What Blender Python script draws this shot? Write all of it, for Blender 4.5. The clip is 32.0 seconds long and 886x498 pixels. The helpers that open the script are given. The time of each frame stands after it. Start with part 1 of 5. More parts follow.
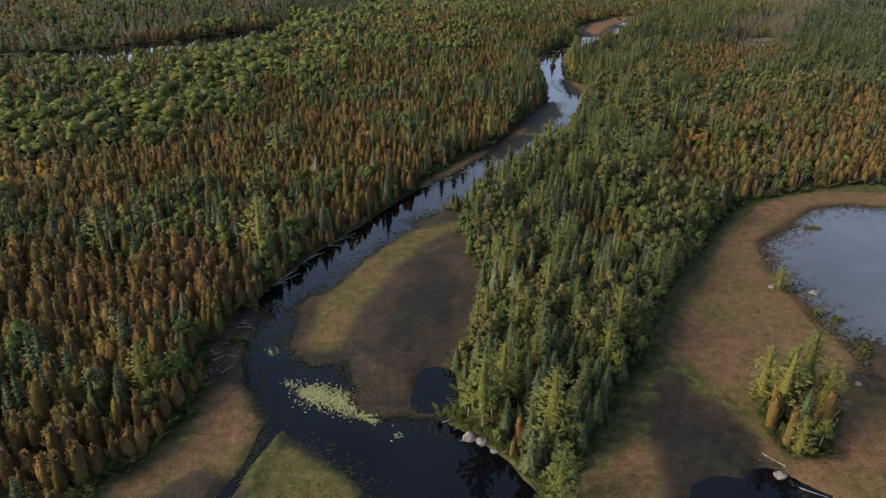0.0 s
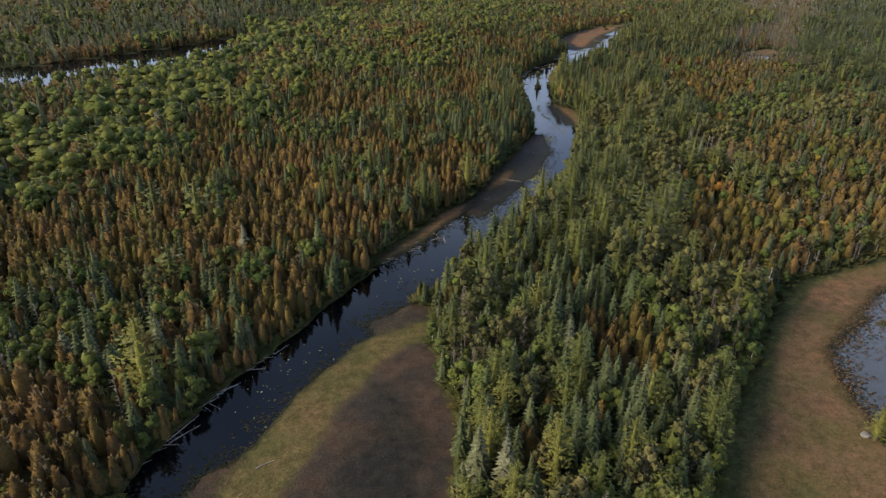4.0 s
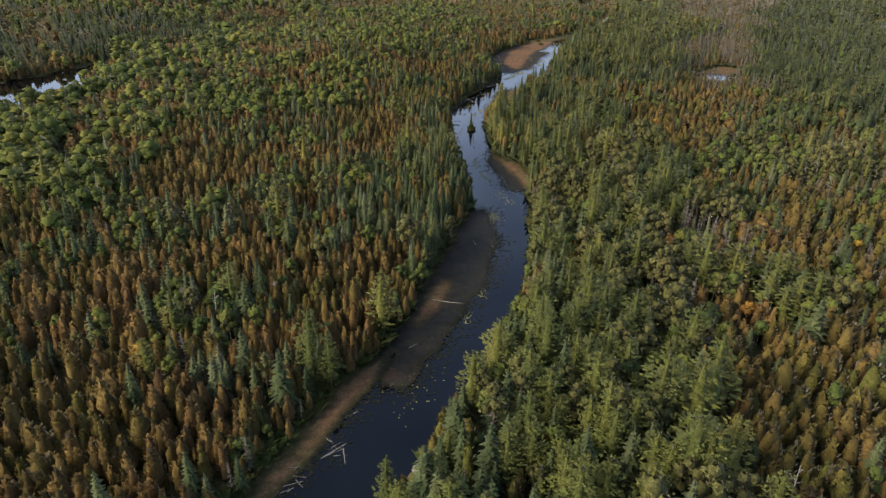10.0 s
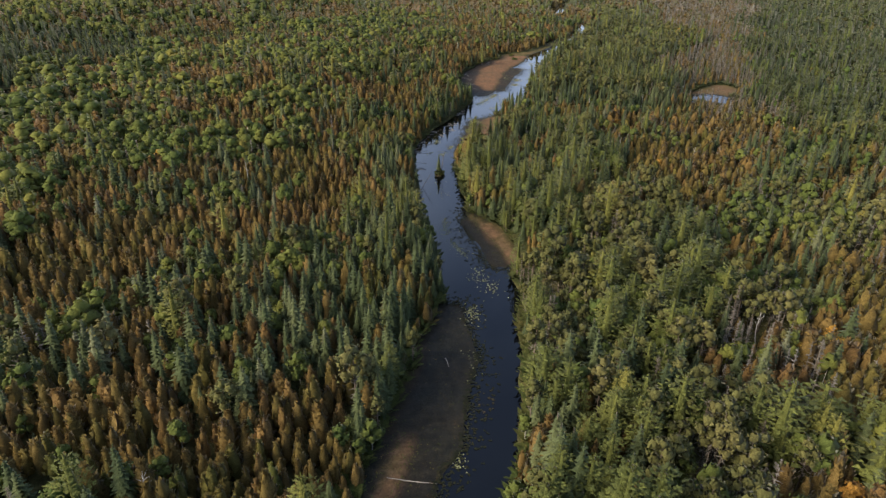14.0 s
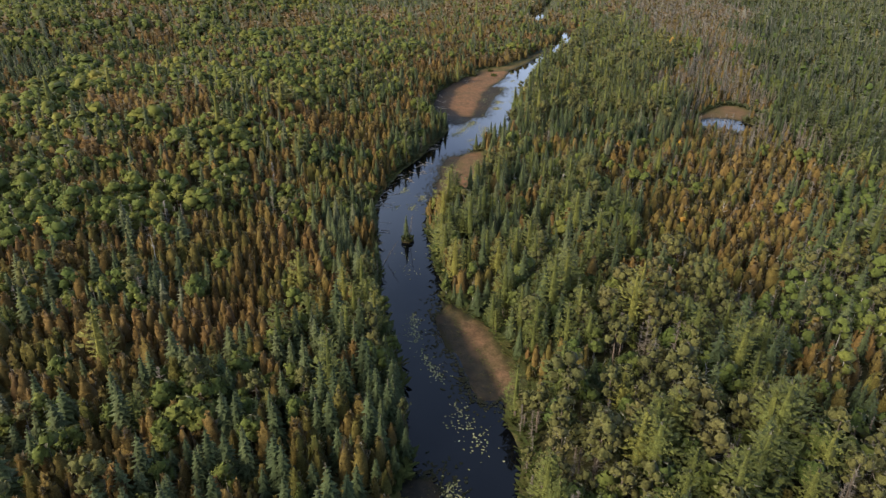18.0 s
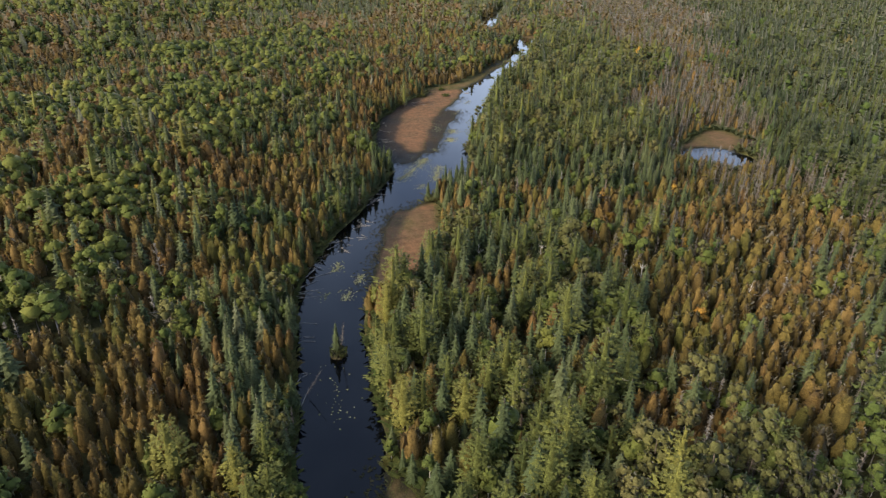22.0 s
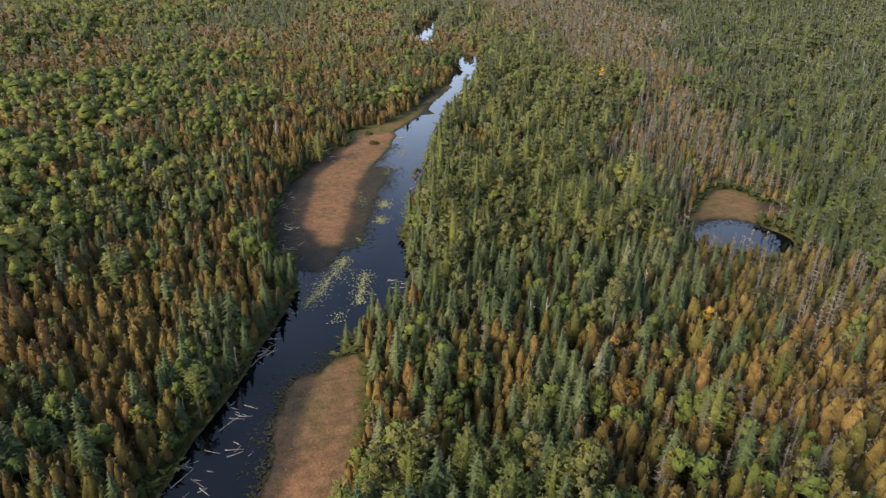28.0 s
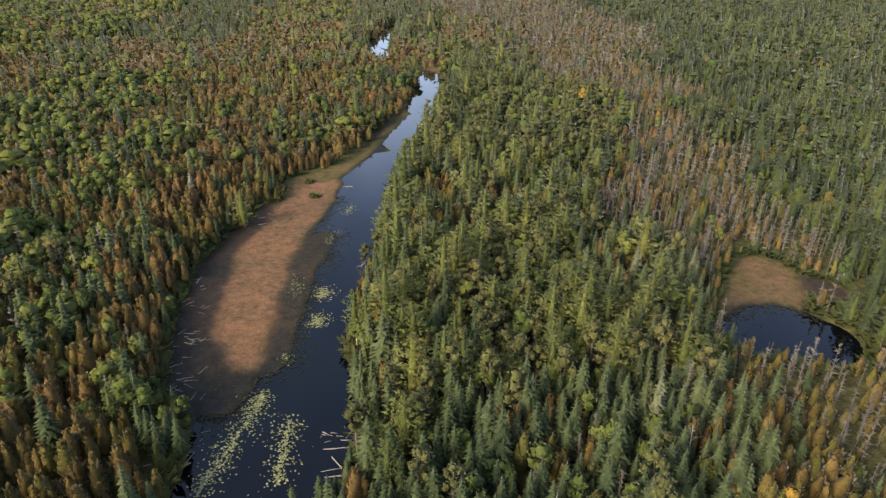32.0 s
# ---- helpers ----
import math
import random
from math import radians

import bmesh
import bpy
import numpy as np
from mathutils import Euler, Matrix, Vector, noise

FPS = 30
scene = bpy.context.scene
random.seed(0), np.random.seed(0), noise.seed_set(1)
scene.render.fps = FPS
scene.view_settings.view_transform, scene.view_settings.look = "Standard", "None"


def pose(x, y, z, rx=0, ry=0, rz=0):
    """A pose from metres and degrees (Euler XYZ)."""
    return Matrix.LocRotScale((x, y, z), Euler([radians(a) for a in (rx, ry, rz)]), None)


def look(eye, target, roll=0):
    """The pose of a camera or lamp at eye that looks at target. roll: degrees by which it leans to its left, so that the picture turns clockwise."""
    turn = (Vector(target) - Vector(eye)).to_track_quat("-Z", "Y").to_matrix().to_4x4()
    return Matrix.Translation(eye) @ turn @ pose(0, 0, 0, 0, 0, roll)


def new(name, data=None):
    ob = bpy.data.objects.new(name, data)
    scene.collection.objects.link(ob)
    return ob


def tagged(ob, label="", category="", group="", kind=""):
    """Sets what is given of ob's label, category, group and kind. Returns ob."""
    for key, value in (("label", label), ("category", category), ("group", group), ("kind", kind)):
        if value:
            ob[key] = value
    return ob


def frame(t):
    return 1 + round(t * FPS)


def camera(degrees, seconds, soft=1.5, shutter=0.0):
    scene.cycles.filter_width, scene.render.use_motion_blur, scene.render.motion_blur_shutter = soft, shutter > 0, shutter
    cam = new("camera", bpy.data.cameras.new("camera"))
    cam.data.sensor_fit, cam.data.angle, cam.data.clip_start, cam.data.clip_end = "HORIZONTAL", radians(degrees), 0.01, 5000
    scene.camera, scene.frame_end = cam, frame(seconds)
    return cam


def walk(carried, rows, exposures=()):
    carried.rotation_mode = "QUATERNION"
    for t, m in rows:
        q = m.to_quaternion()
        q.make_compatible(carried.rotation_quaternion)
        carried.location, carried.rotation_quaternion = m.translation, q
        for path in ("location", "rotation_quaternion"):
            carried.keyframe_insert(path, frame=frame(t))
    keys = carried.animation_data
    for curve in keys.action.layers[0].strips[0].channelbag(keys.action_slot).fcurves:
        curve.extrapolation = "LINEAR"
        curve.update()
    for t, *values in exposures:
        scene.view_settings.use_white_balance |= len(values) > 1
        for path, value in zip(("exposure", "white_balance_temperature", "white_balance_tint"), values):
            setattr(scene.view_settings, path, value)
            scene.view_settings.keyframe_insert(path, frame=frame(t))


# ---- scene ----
cam = camera(67.7, 32.0, soft=1.38)
METRES, EYE, TILT, LEAN, TURN = 472.0, 88.5, 0.0, 0.0, 0.0
ROWS = [
    (0.0, 0.0, 0.0, 0.0, 0.22, -26.8, -0.44),
    (0.5, 0.0011, 0.0154, -0.0, 0.18, -26.79, -0.43),
    (1.0, 0.0022, 0.0315, -0.0001, 0.02, -26.78, -0.43),
    (1.5, 0.0032, 0.0469, -0.0002, -0.13, -26.76, -0.44),
    (2.0, 0.0043, 0.0631, -0.0002, -0.29, -26.75, -0.44),
    (2.5, 0.0052, 0.0786, -0.0003, -0.4, -26.71, -0.44),
    (3.0, 0.0062, 0.0947, -0.0004, -0.53, -26.68, -0.44),
    (3.5, 0.0073, 0.1101, -0.0005, -0.99, -26.68, -0.43),
    (5.5, 0.0119, 0.1731, -0.0014, -3.71, -26.65, -0.45),
    (6.0, 0.0135, 0.1893, -0.0016, -3.78, -26.66, -0.45),
    (6.5, 0.0151, 0.2046, -0.0017, -3.83, -26.67, -0.45),
    (7.0, 0.0171, 0.2207, -0.0018, -4.44, -26.67, -0.46),
    (7.5, 0.0188, 0.236, -0.0019, -6.18, -26.64, -0.48),
    (8.0, 0.0208, 0.2519, -0.0017, -7.87, -26.61, -0.49),
    (8.5, 0.023, 0.2672, -0.0018, -7.97, -26.6, -0.51),
    (9.0, 0.0254, 0.2824, -0.0017, -8.04, -26.59, -0.5),
    (9.5, 0.0283, 0.2983, -0.0015, -8.1, -26.59, -0.49),
    (10.0, 0.0309, 0.3135, -0.0012, -8.23, -26.6, -0.5),
    (10.5, 0.0337, 0.3295, -0.001, -8.47, -26.59, -0.5),
    (11.0, 0.0366, 0.3447, -0.0008, -8.69, -26.57, -0.5),
    (11.5, 0.0396, 0.3607, -0.0007, -9.02, -26.53, -0.49),
    (12.0, 0.0426, 0.3759, -0.0007, -9.23, -26.52, -0.45),
    (12.5, 0.0456, 0.3917, -0.0007, -9.7, -26.5, -0.48),
    (13.0, 0.0486, 0.4069, -0.001, -10.22, -26.49, -0.49),
    (13.5, 0.0519, 0.4227, -0.0009, -10.68, -26.5, -0.46),
    (14.0, 0.0549, 0.4378, -0.0009, -11.04, -26.49, -0.47),
    (14.5, 0.0585, 0.4535, -0.0011, -11.34, -26.48, -0.44),
    (16.5, 0.0733, 0.5148, -0.0018, -12.07, -26.47, -0.37),
    (17.0, 0.077, 0.5296, -0.0019, -12.3, -26.48, -0.37),
    (17.5, 0.0809, 0.5451, -0.002, -12.7, -26.49, -0.37),
    (18.0, 0.0847, 0.56, -0.0021, -13.21, -26.48, -0.37),
    (18.5, 0.0887, 0.5754, -0.0021, -13.85, -26.49, -0.39),
    (19.0, 0.0927, 0.59, -0.0022, -14.39, -26.5, -0.4),
    (19.5, 0.097, 0.6053, -0.0022, -15.22, -26.53, -0.41),
    (20.0, 0.1012, 0.6198, -0.0023, -15.95, -26.53, -0.42),
    (20.5, 0.1055, 0.6344, -0.0024, -16.66, -26.53, -0.44),
    (21.0, 0.1101, 0.6495, -0.0024, -17.36, -26.55, -0.44),
    (21.5, 0.1147, 0.664, -0.0024, -17.48, -26.57, -0.46),
    (22.0, 0.1196, 0.6791, -0.0024, -17.5, -26.59, -0.47),
    (22.5, 0.1244, 0.6934, -0.0024, -17.54, -26.6, -0.48),
    (23.0, 0.1298, 0.7083, -0.0025, -17.56, -26.65, -0.46),
    (23.5, 0.1349, 0.7225, -0.0025, -17.61, -26.68, -0.44),
    (24.0, 0.1402, 0.7375, -0.0024, -17.66, -26.69, -0.47),
    (24.5, 0.1453, 0.7517, -0.0023, -17.81, -26.68, -0.45),
    (25.0, 0.1508, 0.7665, -0.0022, -18.01, -26.72, -0.45),
    (25.5, 0.156, 0.7808, -0.0023, -18.99, -26.75, -0.47),
    (26.0, 0.1613, 0.7955, -0.002, -20.31, -26.8, -0.47),
    (26.5, 0.1667, 0.8097, -0.0021, -21.6, -26.79, -0.48),
    (28.5, 0.1907, 0.8671, -0.0019, -23.18, -26.75, -0.47),
    (29.0, 0.1973, 0.8815, -0.0019, -23.51, -26.71, -0.46),
    (29.5, 0.2035, 0.8951, -0.0019, -24.18, -26.72, -0.47),
    (30.0, 0.2103, 0.9094, -0.0018, -24.87, -26.68, -0.47),
    (30.5, 0.2167, 0.9229, -0.0019, -25.45, -26.69, -0.49),
    (31.0, 0.2233, 0.9363, -0.0018, -25.84, -26.73, -0.49),
    (31.5, 0.2303, 0.9503, -0.0017, -26.12, -26.78, -0.49),
    (32.0, 0.2371, 0.9637, -0.0017, -26.34, -26.83, -0.49),
]
walk(cam, [(t, pose(0, 0, EYE, TILT, LEAN, TURN) @ pose(METRES * x, METRES * y, METRES * z, 90 + pitch, roll, yaw)) for t, x, y, z, yaw, pitch, roll in ROWS],
     exposures=[(0.0, 1.16), (10.0, 1.33), (20.0, 1.50), (32.0, 1.65)])

# ---- light: a bright overcast autumn afternoon ----
SUN_EL, SUN_AZ = 27.0, 252.0
world = bpy.data.worlds.new("sky")
scene.world = world
world.use_nodes = True
wn, wl = world.node_tree.nodes, world.node_tree.links
wn.clear()
sky = wn.new("ShaderNodeTexSky")
sky.sky_type, sky.sun_disc = "NISHITA", False
sky.sun_elevation, sky.sun_rotation = radians(SUN_EL), radians(SUN_AZ)
sky.air_density, sky.dust_density = 1.0, 3.0
clouds = wn.new("ShaderNodeTexNoise")
clouds.inputs["Scale"].default_value, clouds.inputs["Detail"].default_value = 3.2, 6.0
ramp = wn.new("ShaderNodeValToRGB")
ramp.color_ramp.elements[0].position, ramp.color_ramp.elements[1].position = 0.36, 0.66
ramp.color_ramp.elements[0].color, ramp.color_ramp.elements[1].color = (0.5, 0.55, 0.66, 1), (1.25, 1.25, 1.25, 1)
# thin high cloud: blue-grey overhead, paler towards the horizon
where, height = wn.new("ShaderNodeTexCoord"), wn.new("ShaderNodeSeparateXYZ")
wl.new(where.outputs["Generated"], height.inputs[0])
veil = wn.new("ShaderNodeValToRGB")
for at, colour in ((0.28, (2.75, 3.3, 4.45, 1)), (0.55, (1.12, 1.5, 2.3, 1))):
    veil.color_ramp.elements.new(at).color = colour
veil.color_ramp.elements[0].color, veil.color_ramp.elements[3].color = (1.95, 2.3, 3.05, 1), (0.85, 1.1, 1.65, 1)
wl.new(height.outputs["Z"], veil.inputs["Fac"])
cover = wn.new("ShaderNodeVectorMath")
cover.operation = "MULTIPLY"
mix = wn.new("ShaderNodeMix")
mix.data_type = "RGBA"
mix.inputs["Factor"].default_value = 0.8
back = wn.new("ShaderNodeBackground")
back.inputs["Strength"].default_value = 0.165
out = wn.new("ShaderNodeOutputWorld")
wl.new(clouds.outputs["Fac"], ramp.inputs["Fac"])
wl.new(sky.outputs["Color"], mix.inputs["A"])
wl.new(ramp.outputs["Color"], cover.inputs[0])
wl.new(veil.outputs["Color"], cover.inputs[1])
wl.new(cover.outputs["Vector"], mix.inputs["B"])
wl.new(mix.outputs["Result"], back.inputs["Color"])
wl.new(back.outputs["Background"], out.inputs["Surface"])
sun = new("sun", bpy.data.lights.new("sun", "SUN"))
sun.data.energy, sun.data.angle, sun.data.color = 3.35, radians(27), (1.0, 0.865, 0.68)
az, el = radians(SUN_AZ), radians(SUN_EL)
sun.matrix_world = look((0, 0, 300), (-math.sin(az) * 100, -math.cos(az) * 100, 300 - math.tan(el) * 100))

# ---- materials ----


def shader(name, rough=0.85, spec=0.25):
    m = bpy.data.materials.new(name)
    m.use_nodes = True
    n = m.node_tree.nodes
    b = n["Principled BSDF"]
    b.inputs["Roughness"].default_value = rough
    b.inputs["Specular IOR Level"].default_value = spec
    return m, n, m.node_tree.links, b


def ramp_node(n, stops, smooth=True):
    r = n.new("ShaderNodeValToRGB")
    e = r.color_ramp.elements
    while len(e) < len(stops):
        e.new(0.5)
    for i, (p, c) in enumerate(stops):
        e[i].position, e[i].color = p, (*c, 1)
    r.color_ramp.interpolation = "LINEAR" if smooth else "CONSTANT"
    return r


def noise_node(n, l, scale, detail=3.0, rough=0.55, coords="Object"):
    c = n.new("ShaderNodeTexCoord")
    t = n.new("ShaderNodeTexNoise")
    t.inputs["Scale"].default_value, t.inputs["Detail"].default_value, t.inputs["Roughness"].default_value = scale, detail, rough
    l.new(c.outputs[coords], t.inputs["Vector"])
    return t


def span(n, l, source, lo, hi, a=0.0, b=1.0):
    r = n.new("ShaderNodeMapRange")
    r.inputs["From Min"].default_value, r.inputs["From Max"].default_value = a, b
    r.inputs["To Min"].default_value, r.inputs["To Max"].default_value = lo, hi
    l.new(source, r.inputs["Value"])
    return r.outputs["Result"]


def times(n, l, a, b):
    m = n.new("ShaderNodeMath")
    m.operation = "MULTIPLY"
    l.new(a, m.inputs[0])
    l.new(b, m.inputs[1])
    return m.outputs[0]


def tinted(n, l, colour, value):
    """colour * value, for a grey value."""
    m = n.new("ShaderNodeVectorMath")
    m.operation = "SCALE"
    l.new(colour, m.inputs[0])
    l.new(value, m.inputs["Scale"])
    return m.outputs["Vector"]


def blend(n, l, fac, a, b):
    m = n.new("ShaderNodeMix")
    m.data_type = "RGBA"
    l.new(fac, m.inputs["Factor"])
    l.new(a, m.inputs["A"])
    l.new(b, m.inputs["B"])
    return m.outputs["Result"]


def attribute(n, name):
    a = n.new("ShaderNodeAttribute")
    a.attribute_name = name
    return a.outputs["Fac"]


def foliage(name, stops, island=(0.76, 1.24), fine=5.5, grain=(0.48, 1.56)):
    """Leaves or needles: a hue from the tree's own tint, sprays that differ, and fine needle grain."""
    m, n, l, b = shader(name, 0.9, 0.12)
    r = ramp_node(n, stops)
    l.new(attribute(n, "tint"), r.inputs["Fac"])
    geo = n.new("ShaderNodeNewGeometry")
    needles = noise_node(n, l, fine, 2.0, 0.7)
    patch = noise_node(n, l, 0.9, 2.0)
    v = times(n, l, span(n, l, geo.outputs["Random Per Island"], *island), span(n, l, needles.outputs["Fac"], *grain, 0.3, 0.7))
    v = times(n, l, v, span(n, l, patch.outputs["Fac"], 0.88, 1.12, 0.3, 0.7))
    leaf = tinted(n, l, r.outputs["Color"], v)
    l.new(leaf, b.inputs["Base Color"])
    # sheen pales crowns seen at a low angle, standing in for distance haze
    b.inputs["Sheen Weight"].default_value, b.inputs["Sheen Roughness"].default_value = 0.1, 0.4
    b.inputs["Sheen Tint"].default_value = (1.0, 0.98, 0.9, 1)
    thin, both = n.new("ShaderNodeBsdfTranslucent"), n.new("ShaderNodeMixShader")
    l.new(leaf, thin.inputs["Color"])
    both.inputs["Fac"].default_value = 0.3
    l.new(b.outputs["BSDF"], both.inputs[1])
    l.new(thin.outputs["BSDF"], both.inputs[2])
    l.new(both.outputs["Shader"], n["Material Output"].inputs["Surface"])
    return m


CEDAR = foliage("cedar_sprays", [(0.0, (0.064, 0.078, 0.019)), (0.25, (0.094, 0.084, 0.022)), (0.5, (0.118, 0.083, 0.026)), (0.8, (0.134, 0.082, 0.030)), (1.0, (0.154, 0.092, 0.037))])
SPRUCE = foliage("spruce_needles", [(0.0, (0.038, 0.053, 0.024)), (0.45, (0.060, 0.077, 0.032)), (0.75, (0.092, 0.104, 0.046)), (0.9, (0.135, 0.138, 0.082)), (1.0, (0.20, 0.195, 0.14))])
PINE = foliage("pine_needles", [(0.0, (0.050, 0.064, 0.020)), (0.4, (0.074, 0.088, 0.025)), (0.75, (0.108, 0.116, 0.030)), (1.0, (0.158, 0.148, 0.036))])
BROAD = foliage("broad_leaves", [(0.0, (0.055, 0.080, 0.021)), (0.4, (0.087, 0.104, 0.025)), (0.75, (0.130, 0.132, 0.030)), (1.0, (0.190, 0.144, 0.036))], (0.88, 1.12), grain=(0.62, 1.4))
JACK = foliage("short_pine_needles", [(0.0, (0.056, 0.060, 0.023)), (0.5, (0.086, 0.086, 0.029)), (1.0, (0.126, 0.106, 0.042))])
GOLD = foliage("golden_leaves", [(0.0, (0.26, 0.185, 0.03)), (0.6, (0.31, 0.195, 0.032)), (1.0, (0.30, 0.15, 0.035))])
SNAGGREY = foliage("dead_twigs", [(0.0, (0.108, 0.090, 0.066)), (0.5, (0.148, 0.128, 0.101)), (1.0, (0.225, 0.206, 0.175))])
SHRUB = foliage("shrub_leaves", [(0.0, (0.045, 0.062, 0.016)), (0.5, (0.075, 0.082, 0.022)), (1.0, (0.13, 0.085, 0.03))])
WEED = foliage("drowned_weed", [(0.0, (0.012, 0.016, 0.008)), (0.5, (0.022, 0.023, 0.011)), (1.0, (0.060, 0.044, 0.026))])
SEDGE = foliage("sedge_blades", [(0.0, (0.064, 0.058, 0.020)), (0.35, (0.090, 0.066, 0.027)), (0.65, (0.106, 0.065, 0.034)), (1.0, (0.150, 0.080, 0.041))], (0.86, 1.16), 1.5)
LILY = foliage("lily_leaves", [(0.0, (0.14, 0.15, 0.06)), (0.6, (0.22, 0.22, 0.095)), (1.0, (0.31, 0.30, 0.17))], (0.8, 1.2), 3.0)


def bark(name, dark, light, scale):
    m, n, l, b = shader(name, 0.9, 0.2)
    t = noise_node(n, l, scale, 4.0, 0.65)
    r = ramp_node(n, [(0.3, dark), (0.7, light)])
    l.new(t.outputs["Fac"], r.inputs["Fac"])
    l.new(r.outputs["Color"], b.inputs["Base Color"])
    bump = n.new("ShaderNodeBump")
    bump.inputs["Strength"].default_value, bump.inputs["Distance"].default_value = 0.6, 0.05
    l.new(t.outputs["Fac"], bump.inputs["Height"])
    l.new(bump.outputs["Normal"], b.inputs["Normal"])
    return m


BARK = bark("grey_brown_bark", (0.045, 0.034, 0.026), (0.15, 0.12, 0.095), 6.0)
BIRCH = bark("pale_birch_bark", (0.11, 0.10, 0.09), (0.42, 0.40, 0.36), 3.0)
DRIFT = bark("weathered_driftwood", (0.13, 0.112, 0.092), (0.36, 0.33, 0.285), 2.5)
ROCK = bark("lichened_rock", (0.07, 0.065, 0.06), (0.22, 0.205, 0.185), 1.3)

# ground: forest floor, sedge meadow, dark floating mat, muddy shore
GROUND, n, l, b = shader("ground_cover", 0.95, 0.1)
big, mid, fine = noise_node(n, l, 0.06, 4.0, 0.6), noise_node(n, l, 0.45, 4.0, 0.65), noise_node(n, l, 2.2, 5.0, 0.8)
floor_c = ramp_node(n, [(0.3, (0.034, 0.032, 0.014)), (0.5, (0.056, 0.054, 0.020)), (0.72, (0.082, 0.070, 0.028))])
l.new(mid.outputs["Fac"], floor_c.inputs["Fac"])
green_c = ramp_node(n, [(0.3, (0.030, 0.036, 0.012)), (0.7, (0.066, 0.064, 0.022))])
l.new(mid.outputs["Fac"], green_c.inputs["Fac"])
sedge_c = ramp_node(n, [(0.0, (0.064, 0.058, 0.020)), (0.35, (0.090, 0.066, 0.027)), (0.65, (0.106, 0.065, 0.034)), (1.0, (0.150, 0.080, 0.041))])
hue = n.new("ShaderNodeMath")
hue.operation = "ADD"
l.new(attribute(n, "hue"), hue.inputs[0])
l.new(span(n, l, big.outputs["Fac"], -0.5, 0.5, 0.25, 0.75), hue.inputs[1])
hue2 = n.new("ShaderNodeMath")
hue2.operation = "ADD"
l.new(hue.outputs[0], hue2.inputs[0])
l.new(span(n, l, mid.outputs["Fac"], -0.17, 0.17, 0.25, 0.75), hue2.inputs[1])
l.new(hue2.outputs[0], sedge_c.inputs["Fac"])
mat_c = ramp_node(n, [(0.25, (0.018, 0.016, 0.013)), (0.45, (0.029, 0.024, 0.019)), (0.58, (0.047, 0.031, 0.021)), (0.75, (0.046, 0.037, 0.020))])
l.new(big.outputs["Fac"], mat_c.inputs["Fac"])
c = blend(n, l, attribute(n, "meadow"), floor_c.outputs["Color"], green_c.outputs["Color"])
c = blend(n, l, attribute(n, "mat"), c, mat_c.outputs["Color"])
c = blend(n, l, attribute(n, "sedge"), c, sedge_c.outputs["Color"])
wet_c = ramp_node(n, [(0.3, (0.006, 0.007, 0.006)), (0.7, (0.017, 0.016, 0.010))])
l.new(mid.outputs["Fac"], wet_c.inputs["Fac"])
c = blend(n, l, attribute(n, "damp"), c, wet_c.outputs["Color"])
l.new(span(n, l, attribute(n, "damp"), 0.95, 0.5), b.inputs["Roughness"])
grain = times(n, l, span(n, l, fine.outputs["Fac"], 0.55, 1.5, 0.3, 0.7), span(n, l, mid.outputs["Fac"], 0.72, 1.24, 0.3, 0.7))
l.new(tinted(n, l, c, grain), b.inputs["Base Color"])
bump = n.new("ShaderNodeBump")
bump.inputs["Strength"].default_value, bump.inputs["Distance"].default_value = 0.7, 0.25
l.new(fine.outputs["Fac"], bump.inputs["Height"])
l.new(bump.outputs["Normal"], b.inputs["Normal"])


def water_material(name, colour, rough):
    m, n, l, b = shader(name, rough, 0.46)
    b.inputs["IOR"].default_value = 1.33
    t = noise_node(n, l, 0.05, 3.0)
    r = ramp_node(n, [(0.3, tuple(0.8 * v for v in colour)), (0.7, tuple(1.25 * v for v in colour))])
    l.new(t.outputs["Fac"], r.inputs["Fac"])
    l.new(r.outputs["Color"], b.inputs["Base Color"])
    w = noise_node(n, l, 1.4, 2.0)
    bump = n.new("ShaderNodeBump")
    bump.inputs["Strength"].default_value, bump.inputs["Distance"].default_value = 0.05, 0.04
    l.new(w.outputs["Fac"], bump.inputs["Height"])
    l.new(bump.outputs["Normal"], b.inputs["Normal"])
    return m


WATER = water_material("tea_dark_water", (0.0015, 0.0019, 0.0030), 0.03)
LAKE = water_material("silty_lake_water", (0.05, 0.056, 0.064), 0.08)

# ---- the plan: chains of (x, y, radius), in metres ----
RIVER_LOWER = [(22, 50, 15), (2, 84, 11), (-13, 98, 11), (-27, 111, 12), (-40, 127, 9.5), (-39, 143, 8.5), (-34, 158, 8), (-28, 172, 8), (-18, 189, 7.5), (-8, 206, 8.5),
               (2, 222, 9.5), (12, 237, 9.5), (22, 252, 10), (36, 276, 11.5), (49, 301, 10.5), (58, 326, 9.5), (65, 352, 10), (68, 376, 10), (66, 402, 8), (68, 426, 7.5), (71, 450, 8)]
RIVER_UPPER = [(71, 450, 8), (75, 472, 9), (84, 492, 9), (98, 516, 8), (109, 533, 9), (123, 546, 14.5), (128, 560, 15.5), (139, 580, 10), (149, 600, 11), (161, 622, 11), (173, 644, 10),
               (185, 666, 9), (198, 687, 8), (218, 713, 8), (236, 739, 7), (255, 766, 7), (274, 795, 7.5), (285, 815, 8.5), (286, 845, 4), (277, 886, 6), (292, 925, 7), (315, 965, 6), (346, 1022, 5)]
LAKE_RIGHT = [(160, 190, 18), (138, 187, 25), (124, 165, 32), (124, 138, 32), (124, 110, 31), (135, 60, 42)]
LAKE_LEFT = [(-300, 440, 24), (-224, 472, 37), (-185, 507, 41), (-164, 537, 34), (-158, 560, 22), (-142, 612, 8), (-102, 668, 4.5)]
